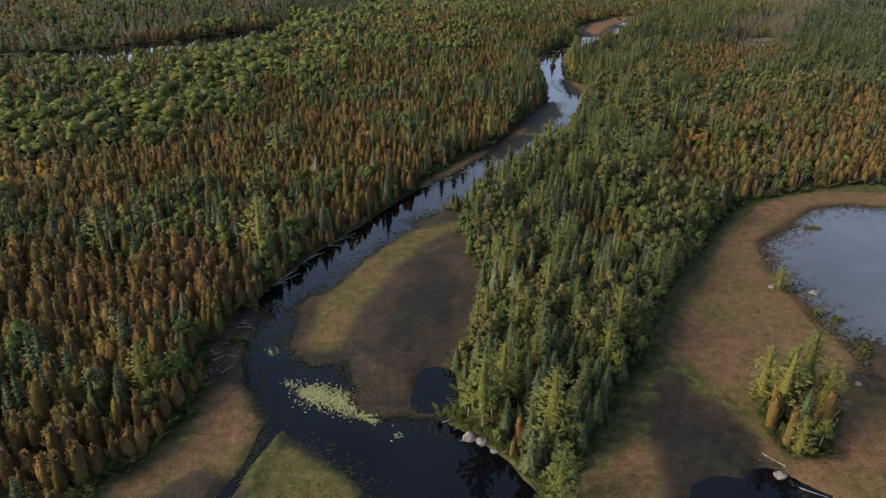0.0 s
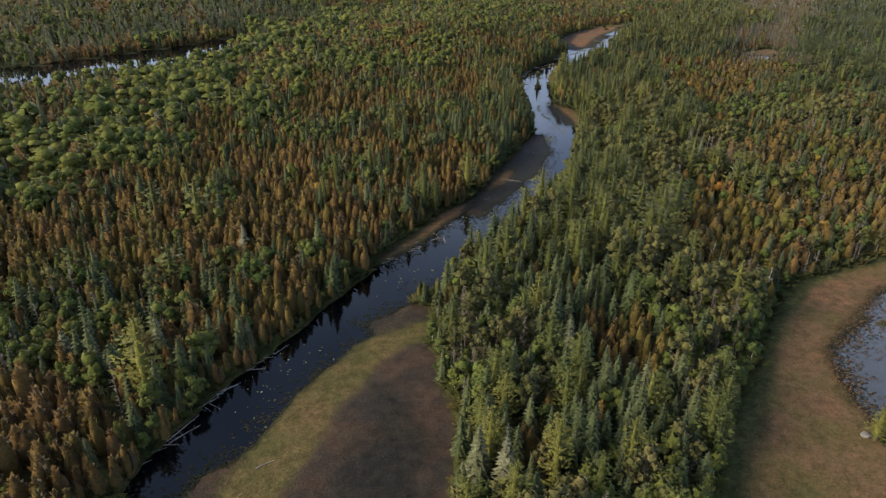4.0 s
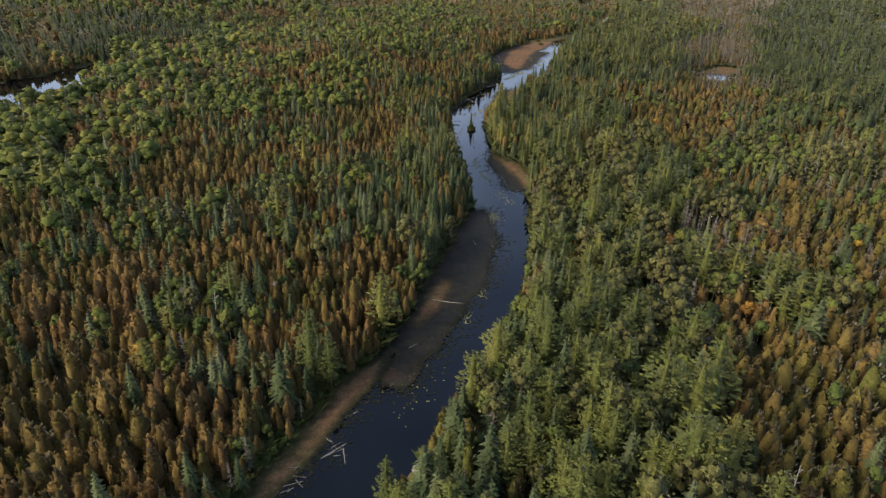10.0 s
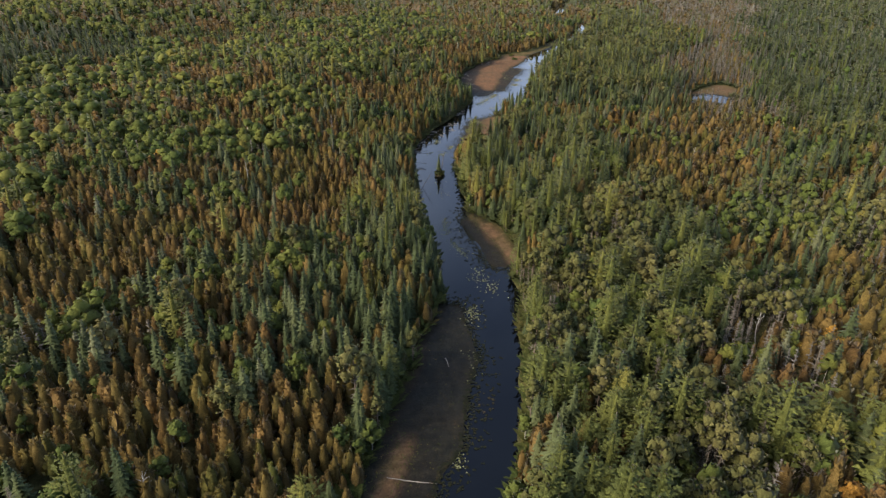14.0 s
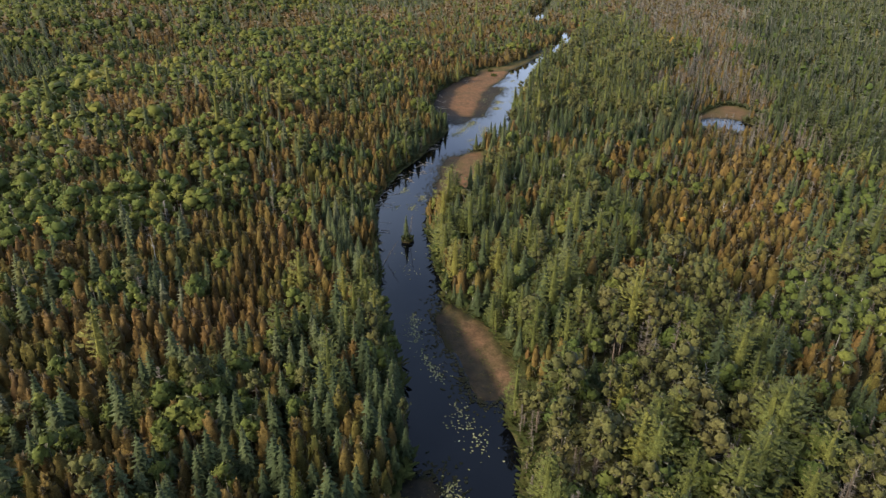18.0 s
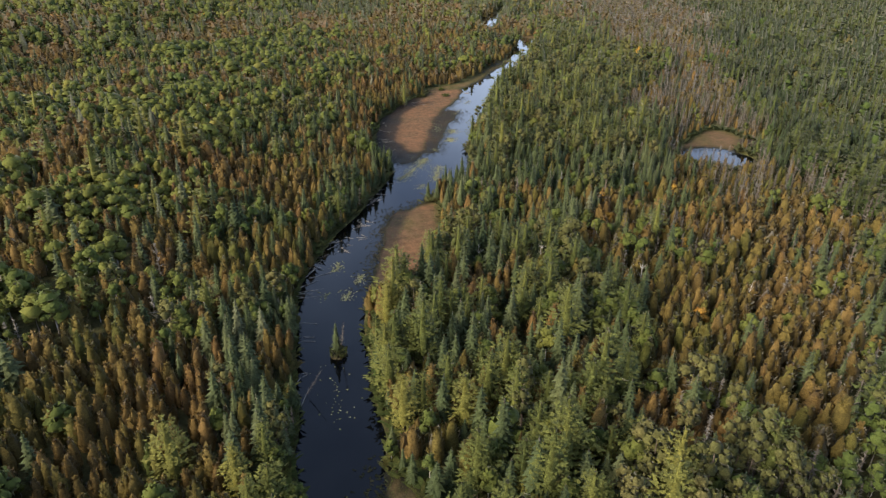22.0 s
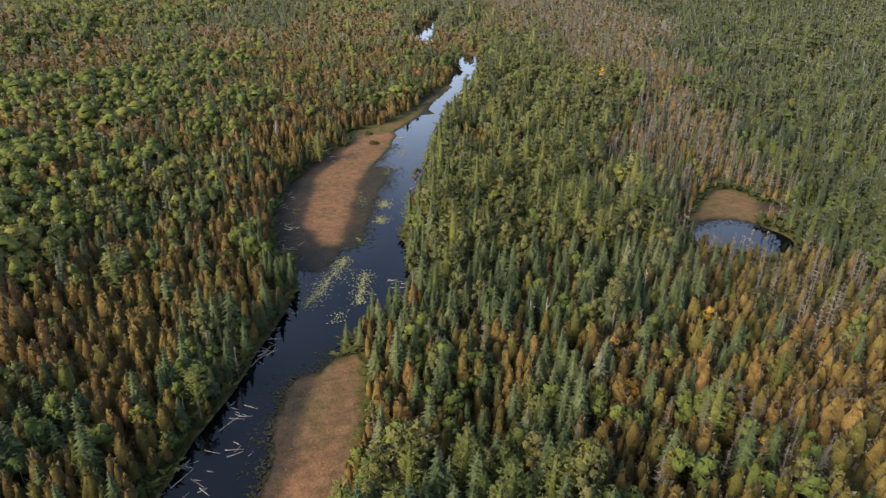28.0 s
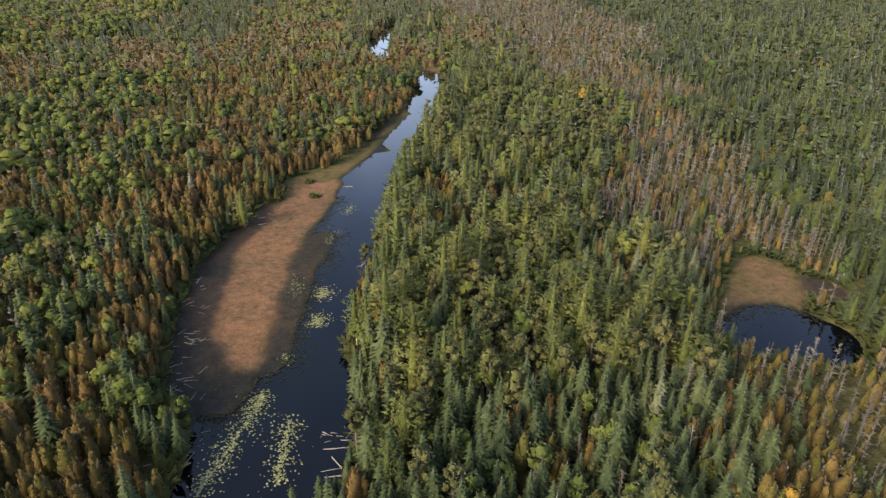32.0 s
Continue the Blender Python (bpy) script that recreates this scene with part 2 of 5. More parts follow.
POND = [(238, 537, 10), (244, 538, 12), (246, 531, 11)]
FAR_POND = [(118, 1018, 9), (185, 1014, 6), (240, 1018, 4)]
POOLS = [[(-1, 114, 4.5), (-1, 107, 5)], [(-32.5, 99, 1.6), (-36, 84, 1.0), (-41, 66, 1.2)], [(52, 60, 16), (50, 79, 8)], [(58, 84, 5), (62, 79, 6)]]
# sedge meadows, each with its hue from olive (0) to orange (1)
SEDGES = [
    (0.26, [(3, 191, 4.5), (-8, 182, 5.5), (-18, 164, 6), (-25.5, 145, 6), (-27, 127, 4.5)]),
    (0.10, [(-28, 89, 4), (-22, 80, 8), (-22, 56, 15)]),
    (0.55, [(-44, 106, 5), (-42, 95, 8), (-47, 78, 11), (-52, 55, 14)]),
    (0.78, [(-7, 228, 1.8), (3, 242.5, 3.2), (14, 261, 2.8), (21, 272, 1.6)]),
    (0.72, [(29, 284, 2.6), (35, 295, 3.0), (38, 301, 2.2)]),
    (0.62, [(80, 361, 1.8), (79.3, 376, 3.2), (77, 392, 2.5), (73.3, 404, 1.3)]),
    (0.8, [(91, 467, 3.4), (96.5, 480, 5.2), (104, 495, 6.2), (110, 510, 6.0), (113, 516, 5.0)]),
    (0.86, [(126.5, 581, 5), (127.5, 591, 7), (133.5, 607, 7.5), (142, 629, 9), (151, 643, 8.5), (160, 656, 9), (171, 674, 9)]),
    (0.35, [(168, 678, 9), (182, 686, 4.5), (196, 697, 3.0), (218, 725, 2.6), (241, 753, 2.6)]),
    (0.54, [(244, 545, 9), (254, 551, 11), (264, 559, 8)]),
    (0.50, [(54, 72, 34), (68, 110, 25), (80, 138, 24), (94, 168, 18), (114, 199, 16), (150, 212, 17), (215, 215, 22)]),
    (0.70, [(4, 208, 1.8), (14, 215, 1.6)]),
    (0.60, [(289, 834, 6), (300, 836, 6)]),
]
# dark floating mats and drowned shallows
MATS = [[(0, 180, 7), (-5, 160, 15), (-7, 137, 15), (-10, 120, 13), (-4, 108, 8)], [(-26, 140, 11), (-26, 126, 9)], [(-46, 113, 4), (-49, 124, 4), (-47, 138, 3)], [(22, 262, 4), (31, 281, 6), (42, 303, 7), (51, 325, 7), (56, 346, 4)],
        [(74.5, 368, 3.6), (74, 384, 4), (71.5, 398, 2.5)], [(118, 572, 8), (117, 586, 7), (121, 602, 7), (128, 622, 7), (139, 641, 6), (152, 660, 5)], [(49, 101, 9), (50, 84, 13)], [(-40, 82, 6), (-44, 70, 8)], [(90, 470, 5), (97, 488, 6.5), (105, 512, 6.5)],
        [(100, 128, 6), (103, 118, 6)], [(100, 168, 6), (110, 190, 7)], [(1, 198, 5), (-5, 193, 4)], [(243, 548, 4), (255, 553, 5), (269, 547, 4.5), (269, 532, 3.5)], [(130, 578, 5), (142, 604, 5), (158, 632, 5)]]
WET = [[(48, 110, 4), (48, 102, 7.5), (49, 94, 10), (50, 82, 13)], [(-2, 166, 6), (-4, 142, 10), (-6, 122, 10), (-9, 109, 9)], [(-41, 82, 4.5), (-46, 70, 7)], [(99, 125, 5), (103, 112, 7)], [(92, 112, 2.5), (88, 112, 2)]]
# the treeless mats on both sides of the inlet creek
WET_MEADOW = [(-41, 108, 4), (-36, 92, 15.5), (-29, 74, 24)]
# shallows under a hand of water
DROWNED = [[(24, 266, 4), (33, 283, 7), (43, 303, 8), (52, 325, 8), (56, 346, 5)], [(74.5, 368, 4), (74, 384, 5), (71.5, 398, 3)], [(118, 572, 9), (117, 586, 8), (121, 602, 7), (128, 622, 7), (139, 641, 6), (152, 660, 5)], [(130, 578, 5), (142, 604, 5), (158, 632, 5)]]
ISLE = [(68, 95, 5.5), (71, 104, 7.5)]
# where trees stand that the camera can come near, as a line along the valley
AXIS = [(0, 95, 0), (33, 255, 0), (70, 380, 0), (140, 510, 0), (146, 540, 0)]


def field(px, py, seed, scale, octaves=3):
    """Smooth value noise on arrays, about -1 to 1."""
    total, amp = 0.0, 1.0
    for o in range(octaves):
        gx, gy = px / scale + 31.7 * o, py / scale - 17.3 * o
        ix, iy = np.floor(gx).astype(np.int64), np.floor(gy).astype(np.int64)
        fx, fy = gx - ix, gy - iy
        fx, fy = fx * fx * (3 - 2 * fx), fy * fy * (3 - 2 * fy)

        def lattice(a, b):
            h = (a * 374761393 + b * 668265263 + (seed + o) * 1442695041) & 0x7FFFFFFF
            h = ((h ^ (h >> 13)) * 1274126177) & 0x7FFFFFFF
            return ((h ^ (h >> 16)) & 0xFFFF) / 32767.5 - 1
        v = (lattice(ix, iy) * (1 - fx) + lattice(ix + 1, iy) * fx) * (1 - fy) + (lattice(ix, iy + 1) * (1 - fx) + lattice(ix + 1, iy + 1) * fx) * fy
        total, amp, scale = total + amp * v, amp * 0.5, scale * 0.5
    return total


def chain_distance(chain, px, py):
    """Signed distance from a chain of round-ended, tapering strokes; negative inside."""
    best = np.full(px.shape, 1e9)
    for (ax, ay, ar), (bx, by, br) in zip(chain[:-1], chain[1:]):
        dx, dy = bx - ax, by - ay
        u = np.clip(((px - ax) * dx + (py - ay) * dy) / (dx * dx + dy * dy), 0, 1)
        best = np.minimum(best, np.hypot(px - ax - u * dx, py - ay - u * dy) - (ar + u * (br - ar)))
    return best


def step(v, a, b):
    u = np.clip((v - a) / (b - a), 0, 1)
    return u * u * (3 - 2 * u)


def terrain(px, py):
    """Height and cover of the ground on arrays of places."""
    px, py = np.asarray(px, float), np.asarray(py, float)
    wob = 0.9 * field(px, py, 3, 9.0) + 0.22 * field(px, py, 4, 4.0, 2)
    river = np.minimum(chain_distance(RIVER_LOWER, px, py), chain_distance(RIVER_UPPER, px, py)) + 1.0 * wob
    lakes = np.minimum(chain_distance(LAKE_RIGHT, px, py) + wob, chain_distance(LAKE_LEFT, px, py))
    lakes = np.minimum(lakes, np.minimum(chain_distance(POND, px, py) + 0.5 * wob, chain_distance(FAR_POND, px, py)))
    water = np.minimum(river, lakes)
    pool = np.min([chain_distance(c, px, py) for c in POOLS], axis=0) + 0.6 * wob
    sedge, hue = np.full(px.shape, 1e9), np.zeros(px.shape)
    for h, c in SEDGES:
        d = chain_distance(c, px, py) + 0.95 * wob
        hue, sedge = np.where(d < sedge, h, hue), np.minimum(sedge, d)
    wet = np.min([chain_distance(k, px, py) for k in WET], axis=0) + 2.2 * wob
    sedge = np.maximum(sedge, np.maximum(-(lakes + 1.0), -wet))
    mat = np.min([chain_distance(c, px, py) for c in MATS], axis=0) + 1.0 * wob
    mat = np.minimum(np.maximum(mat, -(lakes + 2.5)), wet)
    isle = chain_distance(ISLE, px, py) + 0.4 * wob
    hills = 3.0 * np.exp(-((px + 130) ** 2 + (py - 400) ** 2) / 85 ** 2) + 8.0 * np.exp(-((px + 5) ** 2 + (py - 590) ** 2) / 95 ** 2)
    hills += 5.0 * np.exp(-((px - 80) ** 2 + (py - 740) ** 2) / 80 ** 2) + 4.0 * np.exp(-((px - 200) ** 2 + (py - 640) ** 2) / 45 ** 2)
    across, along = 0.63 * (py - 619) - 0.777 * (px + 145), 0.63 * (px + 145) + 0.777 * (py - 619)
    hills += 15.0 * step(across, 14, 150) * step(along, -260, -60) * (1 - step(along, 360, 560))
    hills += 9.0 * step(np.hypot(px - 150, py - 500), 520, 1100) * (1 + 0.6 * field(px, py, 8, 160.0, 2))
    open_ = np.minimum(np.minimum(water, pool), np.minimum(sedge, mat))
    land = 0.55 + 0.25 * field(px, py, 5, 14.0) + hills * step(open_, 4, 60)
    h = np.where(water < 0, np.maximum(0.35 * water, -1.2), np.minimum(0.35 * water, land))
    h = np.maximum(h, np.minimum(-0.16 * mat, np.where(wet < 0, 0.05, 0.025)) + np.where(wet < 0, 0.05, 0.025) * field(px, py, 6, 2.2, 2))
    h = np.maximum(h, np.minimum(-0.3 * sedge, 0.24) + 0.05 * wob)
    h = np.where(sedge < 0, np.minimum(h, 0.35), h)
    h = np.where(pool < 0.8, np.minimum(h, 0.4 * pool), h)
    h = np.maximum(h, np.minimum(-0.4 * isle, 0.8))
    clear = np.minimum(open_, np.hypot(px - 22.5, py - 232.5) - 3.6)
    clear = np.where(isle < 0, -isle, np.minimum(clear, chain_distance(WET_MEADOW, px, py)))
    # green grass takes over towards the trees
    landward = step(np.minimum(water, pool), 9, 16) * step(-sedge, -2, 1) * (chain_distance(SEDGES[10][1], px, py) < 2)
    # the margin by open water is soaked and dark, like the drowned hollow in the lake meadow
    edge = np.minimum(mat, sedge)
    damp = step(edge, -1.7, 0.2) * (1 - step(water, 1.5, 5.0)) * (1 - step(edge, 1.5, 3.0))
    damp = np.maximum(damp, 0.62 * step(-(chain_distance(WET[0], px, py) + 2.2 * wob), -1, 3))
    damp = np.maximum(damp, (0.5 + 0.25 * field(px, py, 31, 16.0, 2)) * step(-(chain_distance(WET[1], px, py) + 3.0 * wob), -2, 5))
    damp = np.maximum(damp, np.where(py > 500, 0.75 - 0.45 * step(py, 570, 592), 0.86) * step(-np.min([chain_distance(k, px, py) for k in DROWNED], axis=0) - wob, 0, 2.5) * step(sedge, -1.0, 0.5))
    hue = hue - 0.12 * step(sedge, -5.5, -0.5)
    return dict(damp=np.clip(damp, 0, 1), h=h, sedge=step(-sedge - (3.2 + 6.0 * step(py, 172, 196)) * landward, -0.8, 2.4 + 1.5 * landward) * step(isle, -1, 0.5), mat=step(-mat, -1.0, 0.8), lake=chain_distance(LAKE_RIGHT, px, py) + wob, meadow=step(-np.maximum(sedge - 1, 0), -7, -1), hue=hue, clear=clear, water=np.minimum(water, pool), sd=sedge, md=mat, wet=wet)


# ---- mesh tools ----


def quad_mesh(name, verts, quads, materials, slots=None, attrs=(), smooth=False, normals=None):
    me = bpy.data.meshes.new(name)
    verts, quads = np.asarray(verts, np.float32), np.asarray(quads, np.int32)
    me.vertices.add(len(verts))
    me.vertices.foreach_set("co", verts.ravel())
    me.loops.add(quads.size)
    me.loops.foreach_set("vertex_index", quads.ravel())
    me.polygons.add(len(quads))
    me.polygons.foreach_set("loop_start", np.arange(0, quads.size, quads.shape[1], dtype=np.int32))
    for m in materials:
        me.materials.append(m)
    if slots is not None:
        me.polygons.foreach_set("material_index", np.asarray(slots, np.int32))
    for key, domain, values in attrs:
        a = me.attributes.new(key, "FLOAT", domain)
        a.data.foreach_set("value", np.asarray(values, np.float32))
    me.update(calc_edges=True)
    me.polygons.foreach_set("use_smooth", np.full(len(quads), smooth or normals is not None))
    if normals is not None:
        me.attributes.new("custom_normal", "FLOAT_VECTOR", "POINT").data.foreach_set("vector", np.asarray(normals, np.float32).ravel())
    return me


def part(name, mesh, parent, label=""):
    ob = new(name, mesh)
    ob.parent = parent
    return tagged(ob, label)


# ---- ground and water ----


def stepped(a, b, fine, lo, hi):
    """Coordinates that are dense from a to b and widen towards lo and hi."""
    def tail(start, end):
        got, s, p = [], fine, start
        while abs(end - p) > 1e-6:
            s *= 1.13
            p = p + s if end > start else p - s
            if (end > start) == (p > end):
                p = end
            got.append(p)
        return got
    return np.array(sorted(tail(a, lo)) + list(np.arange(a, b + 0.01, fine)) + tail(b, hi))


gx, gy = stepped(-64, 270, 2.0, -4500, 4500), stepped(70, 700, 2.0, -4500, 4500)
gx = np.concatenate([gx[gx < -64], np.arange(-64, 63, 1.4), gx[gx > 63.5]])
gy = np.concatenate([gy[gy < 70], np.arange(70, 204, 1.2), gy[gy > 204.5]])
GX, GY = np.meshgrid(gx, gy)
T = terrain(GX.ravel(), GY.ravel())
idx = np.arange(GX.size).reshape(GX.shape)
quads = np.stack([idx[:-1, :-1].ravel(), idx[:-1, 1:].ravel(), idx[1:, 1:].ravel(), idx[1:, :-1].ravel()], 1)
ground = new("ground", quad_mesh("ground", np.stack([GX.ravel(), GY.ravel(), T["h"]], 1), quads, [GROUND], attrs=[(k, "POINT", T[k]) for k in ("sedge", "mat", "meadow", "hue", "damp")], smooth=True))
tagged(ground, "dark forest floor opening into tan sedge meadows and brown marsh", "ground", kind="structure")


def sheet(name, boxes, material, label):
    v, q = [], []
    for x0, y0, x1, y1 in boxes:
        q.append([len(v) + i for i in range(4)])
        v += [(x0, y0, 0), (x1, y0, 0), (x1, y1, 0), (x0, y1, 0)]
    return tagged(new(name, quad_mesh(name, v, q, [material])), label, "water", kind="structure")


sheet("river_water", [(-120, 20, 86, 230), (-60, 230, 210, 700), (210, 560, 420, 1100)], WATER, "calm tea-dark river water mirroring sky and trees")
sheet("lake_water", [(86, 20, 420, 230)], LAKE, "grey silty shallow lake beside the sedge meadow")
sheet("pond_water", [(215, 505, 285, 566)], WATER, "small dark round pond in a bog of dead trees")
sheet("far_lake_water", [(-360, 430, -61, 760)], WATER, "narrow dark lake among forested hills")
sheet("far_pond_water", [(90, 990, 209, 1050)], WATER, "distant thin strip of dark water")

# ---- trees ----
R = np.random.default_rng(7)


def kites(base, out, length, width, rise, fold=0.12):
    """Leafy sprays: a kite each, from base along the flat direction out, with a rise at the tip."""
    n_ = len(base)
    side = np.stack([-out[:, 1], out[:, 0], np.zeros(n_)], 1)
    way = out * length[:, None]
    way[:, 2] += rise
    mid = base + way * 0.55
    mid[:, 2] += fold * length
    v = np.stack([base, mid - side * width[:, None] * 0.5, base + way, mid + side * width[:, None] * 0.5], 1).reshape(-1, 3)
    return v, np.arange(4 * n_).reshape(-1, 4)


def lathe(radii, heights, sides, r, jitter=0.0, cx=None, cy=None):
    """A closed-off column of rings, as quads."""
    rings = []
    for i, (rad, z) in enumerate(zip(radii, heights)):
        a = np.arange(sides) * 2 * np.pi / sides + 0.35 * i
        rr = rad * (1 + jitter * r.uniform(-1, 1, sides))
        rings.append(np.stack([rr * np.cos(a) + (cx[i] if cx is not None else 0), rr * np.sin(a) + (cy[i] if cy is not None else 0), np.full(sides, z) + jitter * rad * r.uniform(-0.6, 0.6, sides)], 1))
    v = np.concatenate(rings)
    q = [[i * sides + k, i * sides + (k + 1) % sides, (i + 1) * sides + (k + 1) % sides, (i + 1) * sides + k] for i in range(len(radii) - 1) for k in range(sides)]
    return v, np.array(q)


def joined(*pieces):
    v, q, o = [], [], 0
    for pv, pq in pieces:
        v.append(pv)
        q.append(pq + o)
        o += len(pv)
    return np.concatenate(v), np.concatenate(q)


def tri(piece):
    """The same piece with each quad split in two."""
    v, q = piece
    return v, np.concatenate([q[:, [0, 1, 2]], q[:, [0, 2, 3]]])


def sprays(base, out, length, width, rise, r, roll=0.5):
    """Pointed sprays, one triangle each: broad at base, running out and up to a tip."""
    n_ = len(base)
    turn = r.normal(0, roll, n_)
    side = np.stack([-out[:, 1] * np.cos(turn), out[:, 0] * np.cos(turn), np.sin(turn)], 1) * (width * 0.5)[:, None]
    tip = base + out * length[:, None]
    tip[:, 2] += rise
    return np.stack([base - side, base + side, tip], 1).reshape(-1, 3), np.arange(3 * n_).reshape(-1, 3)


def tufts(centre, d, size, r, lean=0.55):
    """Leaf clumps that lie on a rounded crown: a triangle each, facing d give or take."""
    n_ = len(d)
    face = d + r.normal(0, lean, (n_, 3))
    face /= np.linalg.norm(face, axis=1)[:, None]
    u = np.cross(face, r.normal(size=(n_, 3)))
    u /= np.linalg.norm(u, axis=1)[:, None]
    w = np.cross(face, u)
    s = size[:, None]
    return np.stack([centre + u * s * 0.75, centre - u * s * 0.4 + w * s * 0.5, centre - u * s * 0.4 - w * s * 0.5], 1).reshape(-1, 3), np.arange(3 * n_).reshape(-1, 3)


def rounded(v, q, lobes=None, up=0.6, H=10.0, slant=0.55):
    """Shading normals that follow the crown as a whole, so that its sprays read as one soft mass; faces turned outwards."""
    if lobes is None:
        t = np.clip(v[:, 2] / H, 0, 1)
        n_ = np.stack([v[:, 0], v[:, 1], 0 * t], 1)
        n_ /= np.linalg.norm(n_, axis=1)[:, None] + 0.25
        n_[:, 2] = up + 0.9 * t ** 6
    else:
        p = (v[:, None, :] - lobes[None, :, :3]) / lobes[None, :, 3:4]
        k = np.argmin((p ** 2).sum(2), axis=1)
        n_ = p[np.arange(len(v)), k]
        n_[:, 2] += up
    n_ /= np.linalg.norm(n_, axis=1)[:, None] + 1e-6
    g = np.cross(v[q[:, 1]] - v[q[:, 0]], v[q[:, 2]] - v[q[:, 0]])
    back = (g * n_[q].mean(1)).sum(1) < 0
    q = q.copy()
    q[back] = q[back][:, ::-1]
    # some of each spray's own slant stays
    g /= np.linalg.norm(g, axis=1)[:, None] + 1e-9
    g[back] *= -1
    own = np.zeros_like(v)
    own[q.ravel()] = np.repeat(g, 3, axis=0)
    n_ = n_ + slant * own
    n_ /= np.linalg.norm(n_, axis=1)[:, None] + 1e-6
    return v, q, n_


def crown(v, q, n_, slots=None):
    return v, q, n_, np.zeros(len(q), int) if slots is None else slots


def flat(a):
    return np.stack([np.cos(a), np.sin(a), np.zeros(len(a))], 1)


# crowns come in four grades by nearness: lod 0 stands next to the river, lod 3 on the far hills
SLANT = (0.8, 0.7, 0.5, 0.35)


def cedar_crown(r, lod, H=8.2):
    n_ = (112, 52, 23, 12)[lod]
    sides, rings = ((6, 4), (5, 3), (4, 2), (4, 1))[lod]
    leaders = (int(r.integers(1, 3)), int(r.integers(1, 3)), 1, 1)[lod]
    k = (0.9, 1.2, 1.7, 2.4)[lod]
    pieces = []
    for i in range(leaders):
        W = (1.95 if leaders == 1 else 1.65) * r.uniform(0.85, 1.15) * (1.0, 1.0, 1.1, 1.2)[lod]
        h = H * (1.0 if i == 0 else r.uniform(0.66, 0.9))
        a0 = r.uniform(0, 6.28)
        off = np.array([math.cos(a0), math.sin(a0)]) * (0 if i == 0 else r.uniform(0.6, 1.1))
        lean = r.uniform(-0.35, 0.35, 2)
        prof = lambda t: W * (np.clip(1 - t, 0, 1) ** 0.66) * (0.62 + 0.38 * np.clip(t / 0.32, 0, 1))
        t = np.linspace(0, 1, rings - (i > 0) + 1) ** 0.9
        pieces.append(tri(lathe((0.7, 0.7, 0.72, 0.78)[lod] * prof(t) + 0.02, 0.05 * h + t * 0.88 * h, sides - (i > 0), r, (0.3, 0.3, 0.34, 0.34)[lod], off[0] + lean[0] * t, off[1] + lean[1] * t)))
        m = n_ // leaders
        t = 0.1 + 0.9 * r.uniform(0.0, 1.0, m) ** 0.8
        o = flat(np.arange(m) * 2.4 + r.uniform(-0.5, 0.5, m))
        base = o * (prof(t) * r.uniform(0.58, 0.9, m))[:, None] + np.stack([off[0] + lean[0] * t, off[1] + lean[1] * t, 0.03 * h + t * 0.86 * h], 1)
        pieces.append(sprays(base, o, r.uniform(0.12, 0.42, m) * k ** 0.7, r.uniform(0.4, 0.72, m) * k, r.uniform(0.32, 0.8, m) * k ** 0.7, r, 0.35))
    return crown(*rounded(*joined(*pieces), up=(0.7, 0.75, 1.0, 1.4)[lod], H=H, slant=0.65 * SLANT[lod]))


def spruce_crown(r, lod, H=9.6):
    tiers, per = ((16, 8), (11, 6), (7, 4), (4, 3))[lod]
    sides, rings = ((6, 2), (5, 2), (4, 1), (4, 1))[lod]
    W = 1.95 * r.uniform(0.8, 1.2)
    t = np.linspace(0, 1, rings + 1)
    pieces = [tri(lathe((0.55, 0.56, 0.62, 0.66)[lod] * W * (1 - t) ** 0.9 + 0.03, 0.06 * H + t * 0.92 * H, sides, r, 0.2))]
    k = (0.85, 1.1, 1.6, 2.2)[lod]
    for i in range(tiers):
        m = max(3, int(per * (1.25 - 0.8 * i / tiers) + 0.5))
        t = (i + r.uniform(-0.22, 0.22, m)) / tiers
        t = np.clip(t, 0, 0.97)
        o = flat(np.arange(m) * 6.283 / m + r.uniform(0, 6.28) + r.uniform(-0.25, 0.25, m))
        L = W * (1 - t) ** 0.78 * r.uniform(0.78, 1.12, m) * r.uniform(0.92, 1.08) + 0.2
        base = np.stack([0 * t, 0 * t, 0.1 * H + t * 0.87 * H], 1) + o * (0.22 * L)[:, None]
        pieces.append(sprays(base, o, 0.8 * L, (0.3 + 0.5 * L) * k, r.uniform(-0.4, -0.05, m) * L, r, 0.2))
    m = (6, 4, 3, 2)[lod]
    pieces.append(sprays(np.tile([[0, 0, 0.88 * H]], (m, 1)), flat(r.uniform(0, 6.28, m)), np.full(m, 0.15), np.full(m, 0.3) * k, r.uniform(0.5, 0.13 * H, m), r))
    return crown(*rounded(*joined(*pieces), up=(0.62, 0.68, 0.95, 1.35)[lod], H=H, slant=SLANT[lod]))


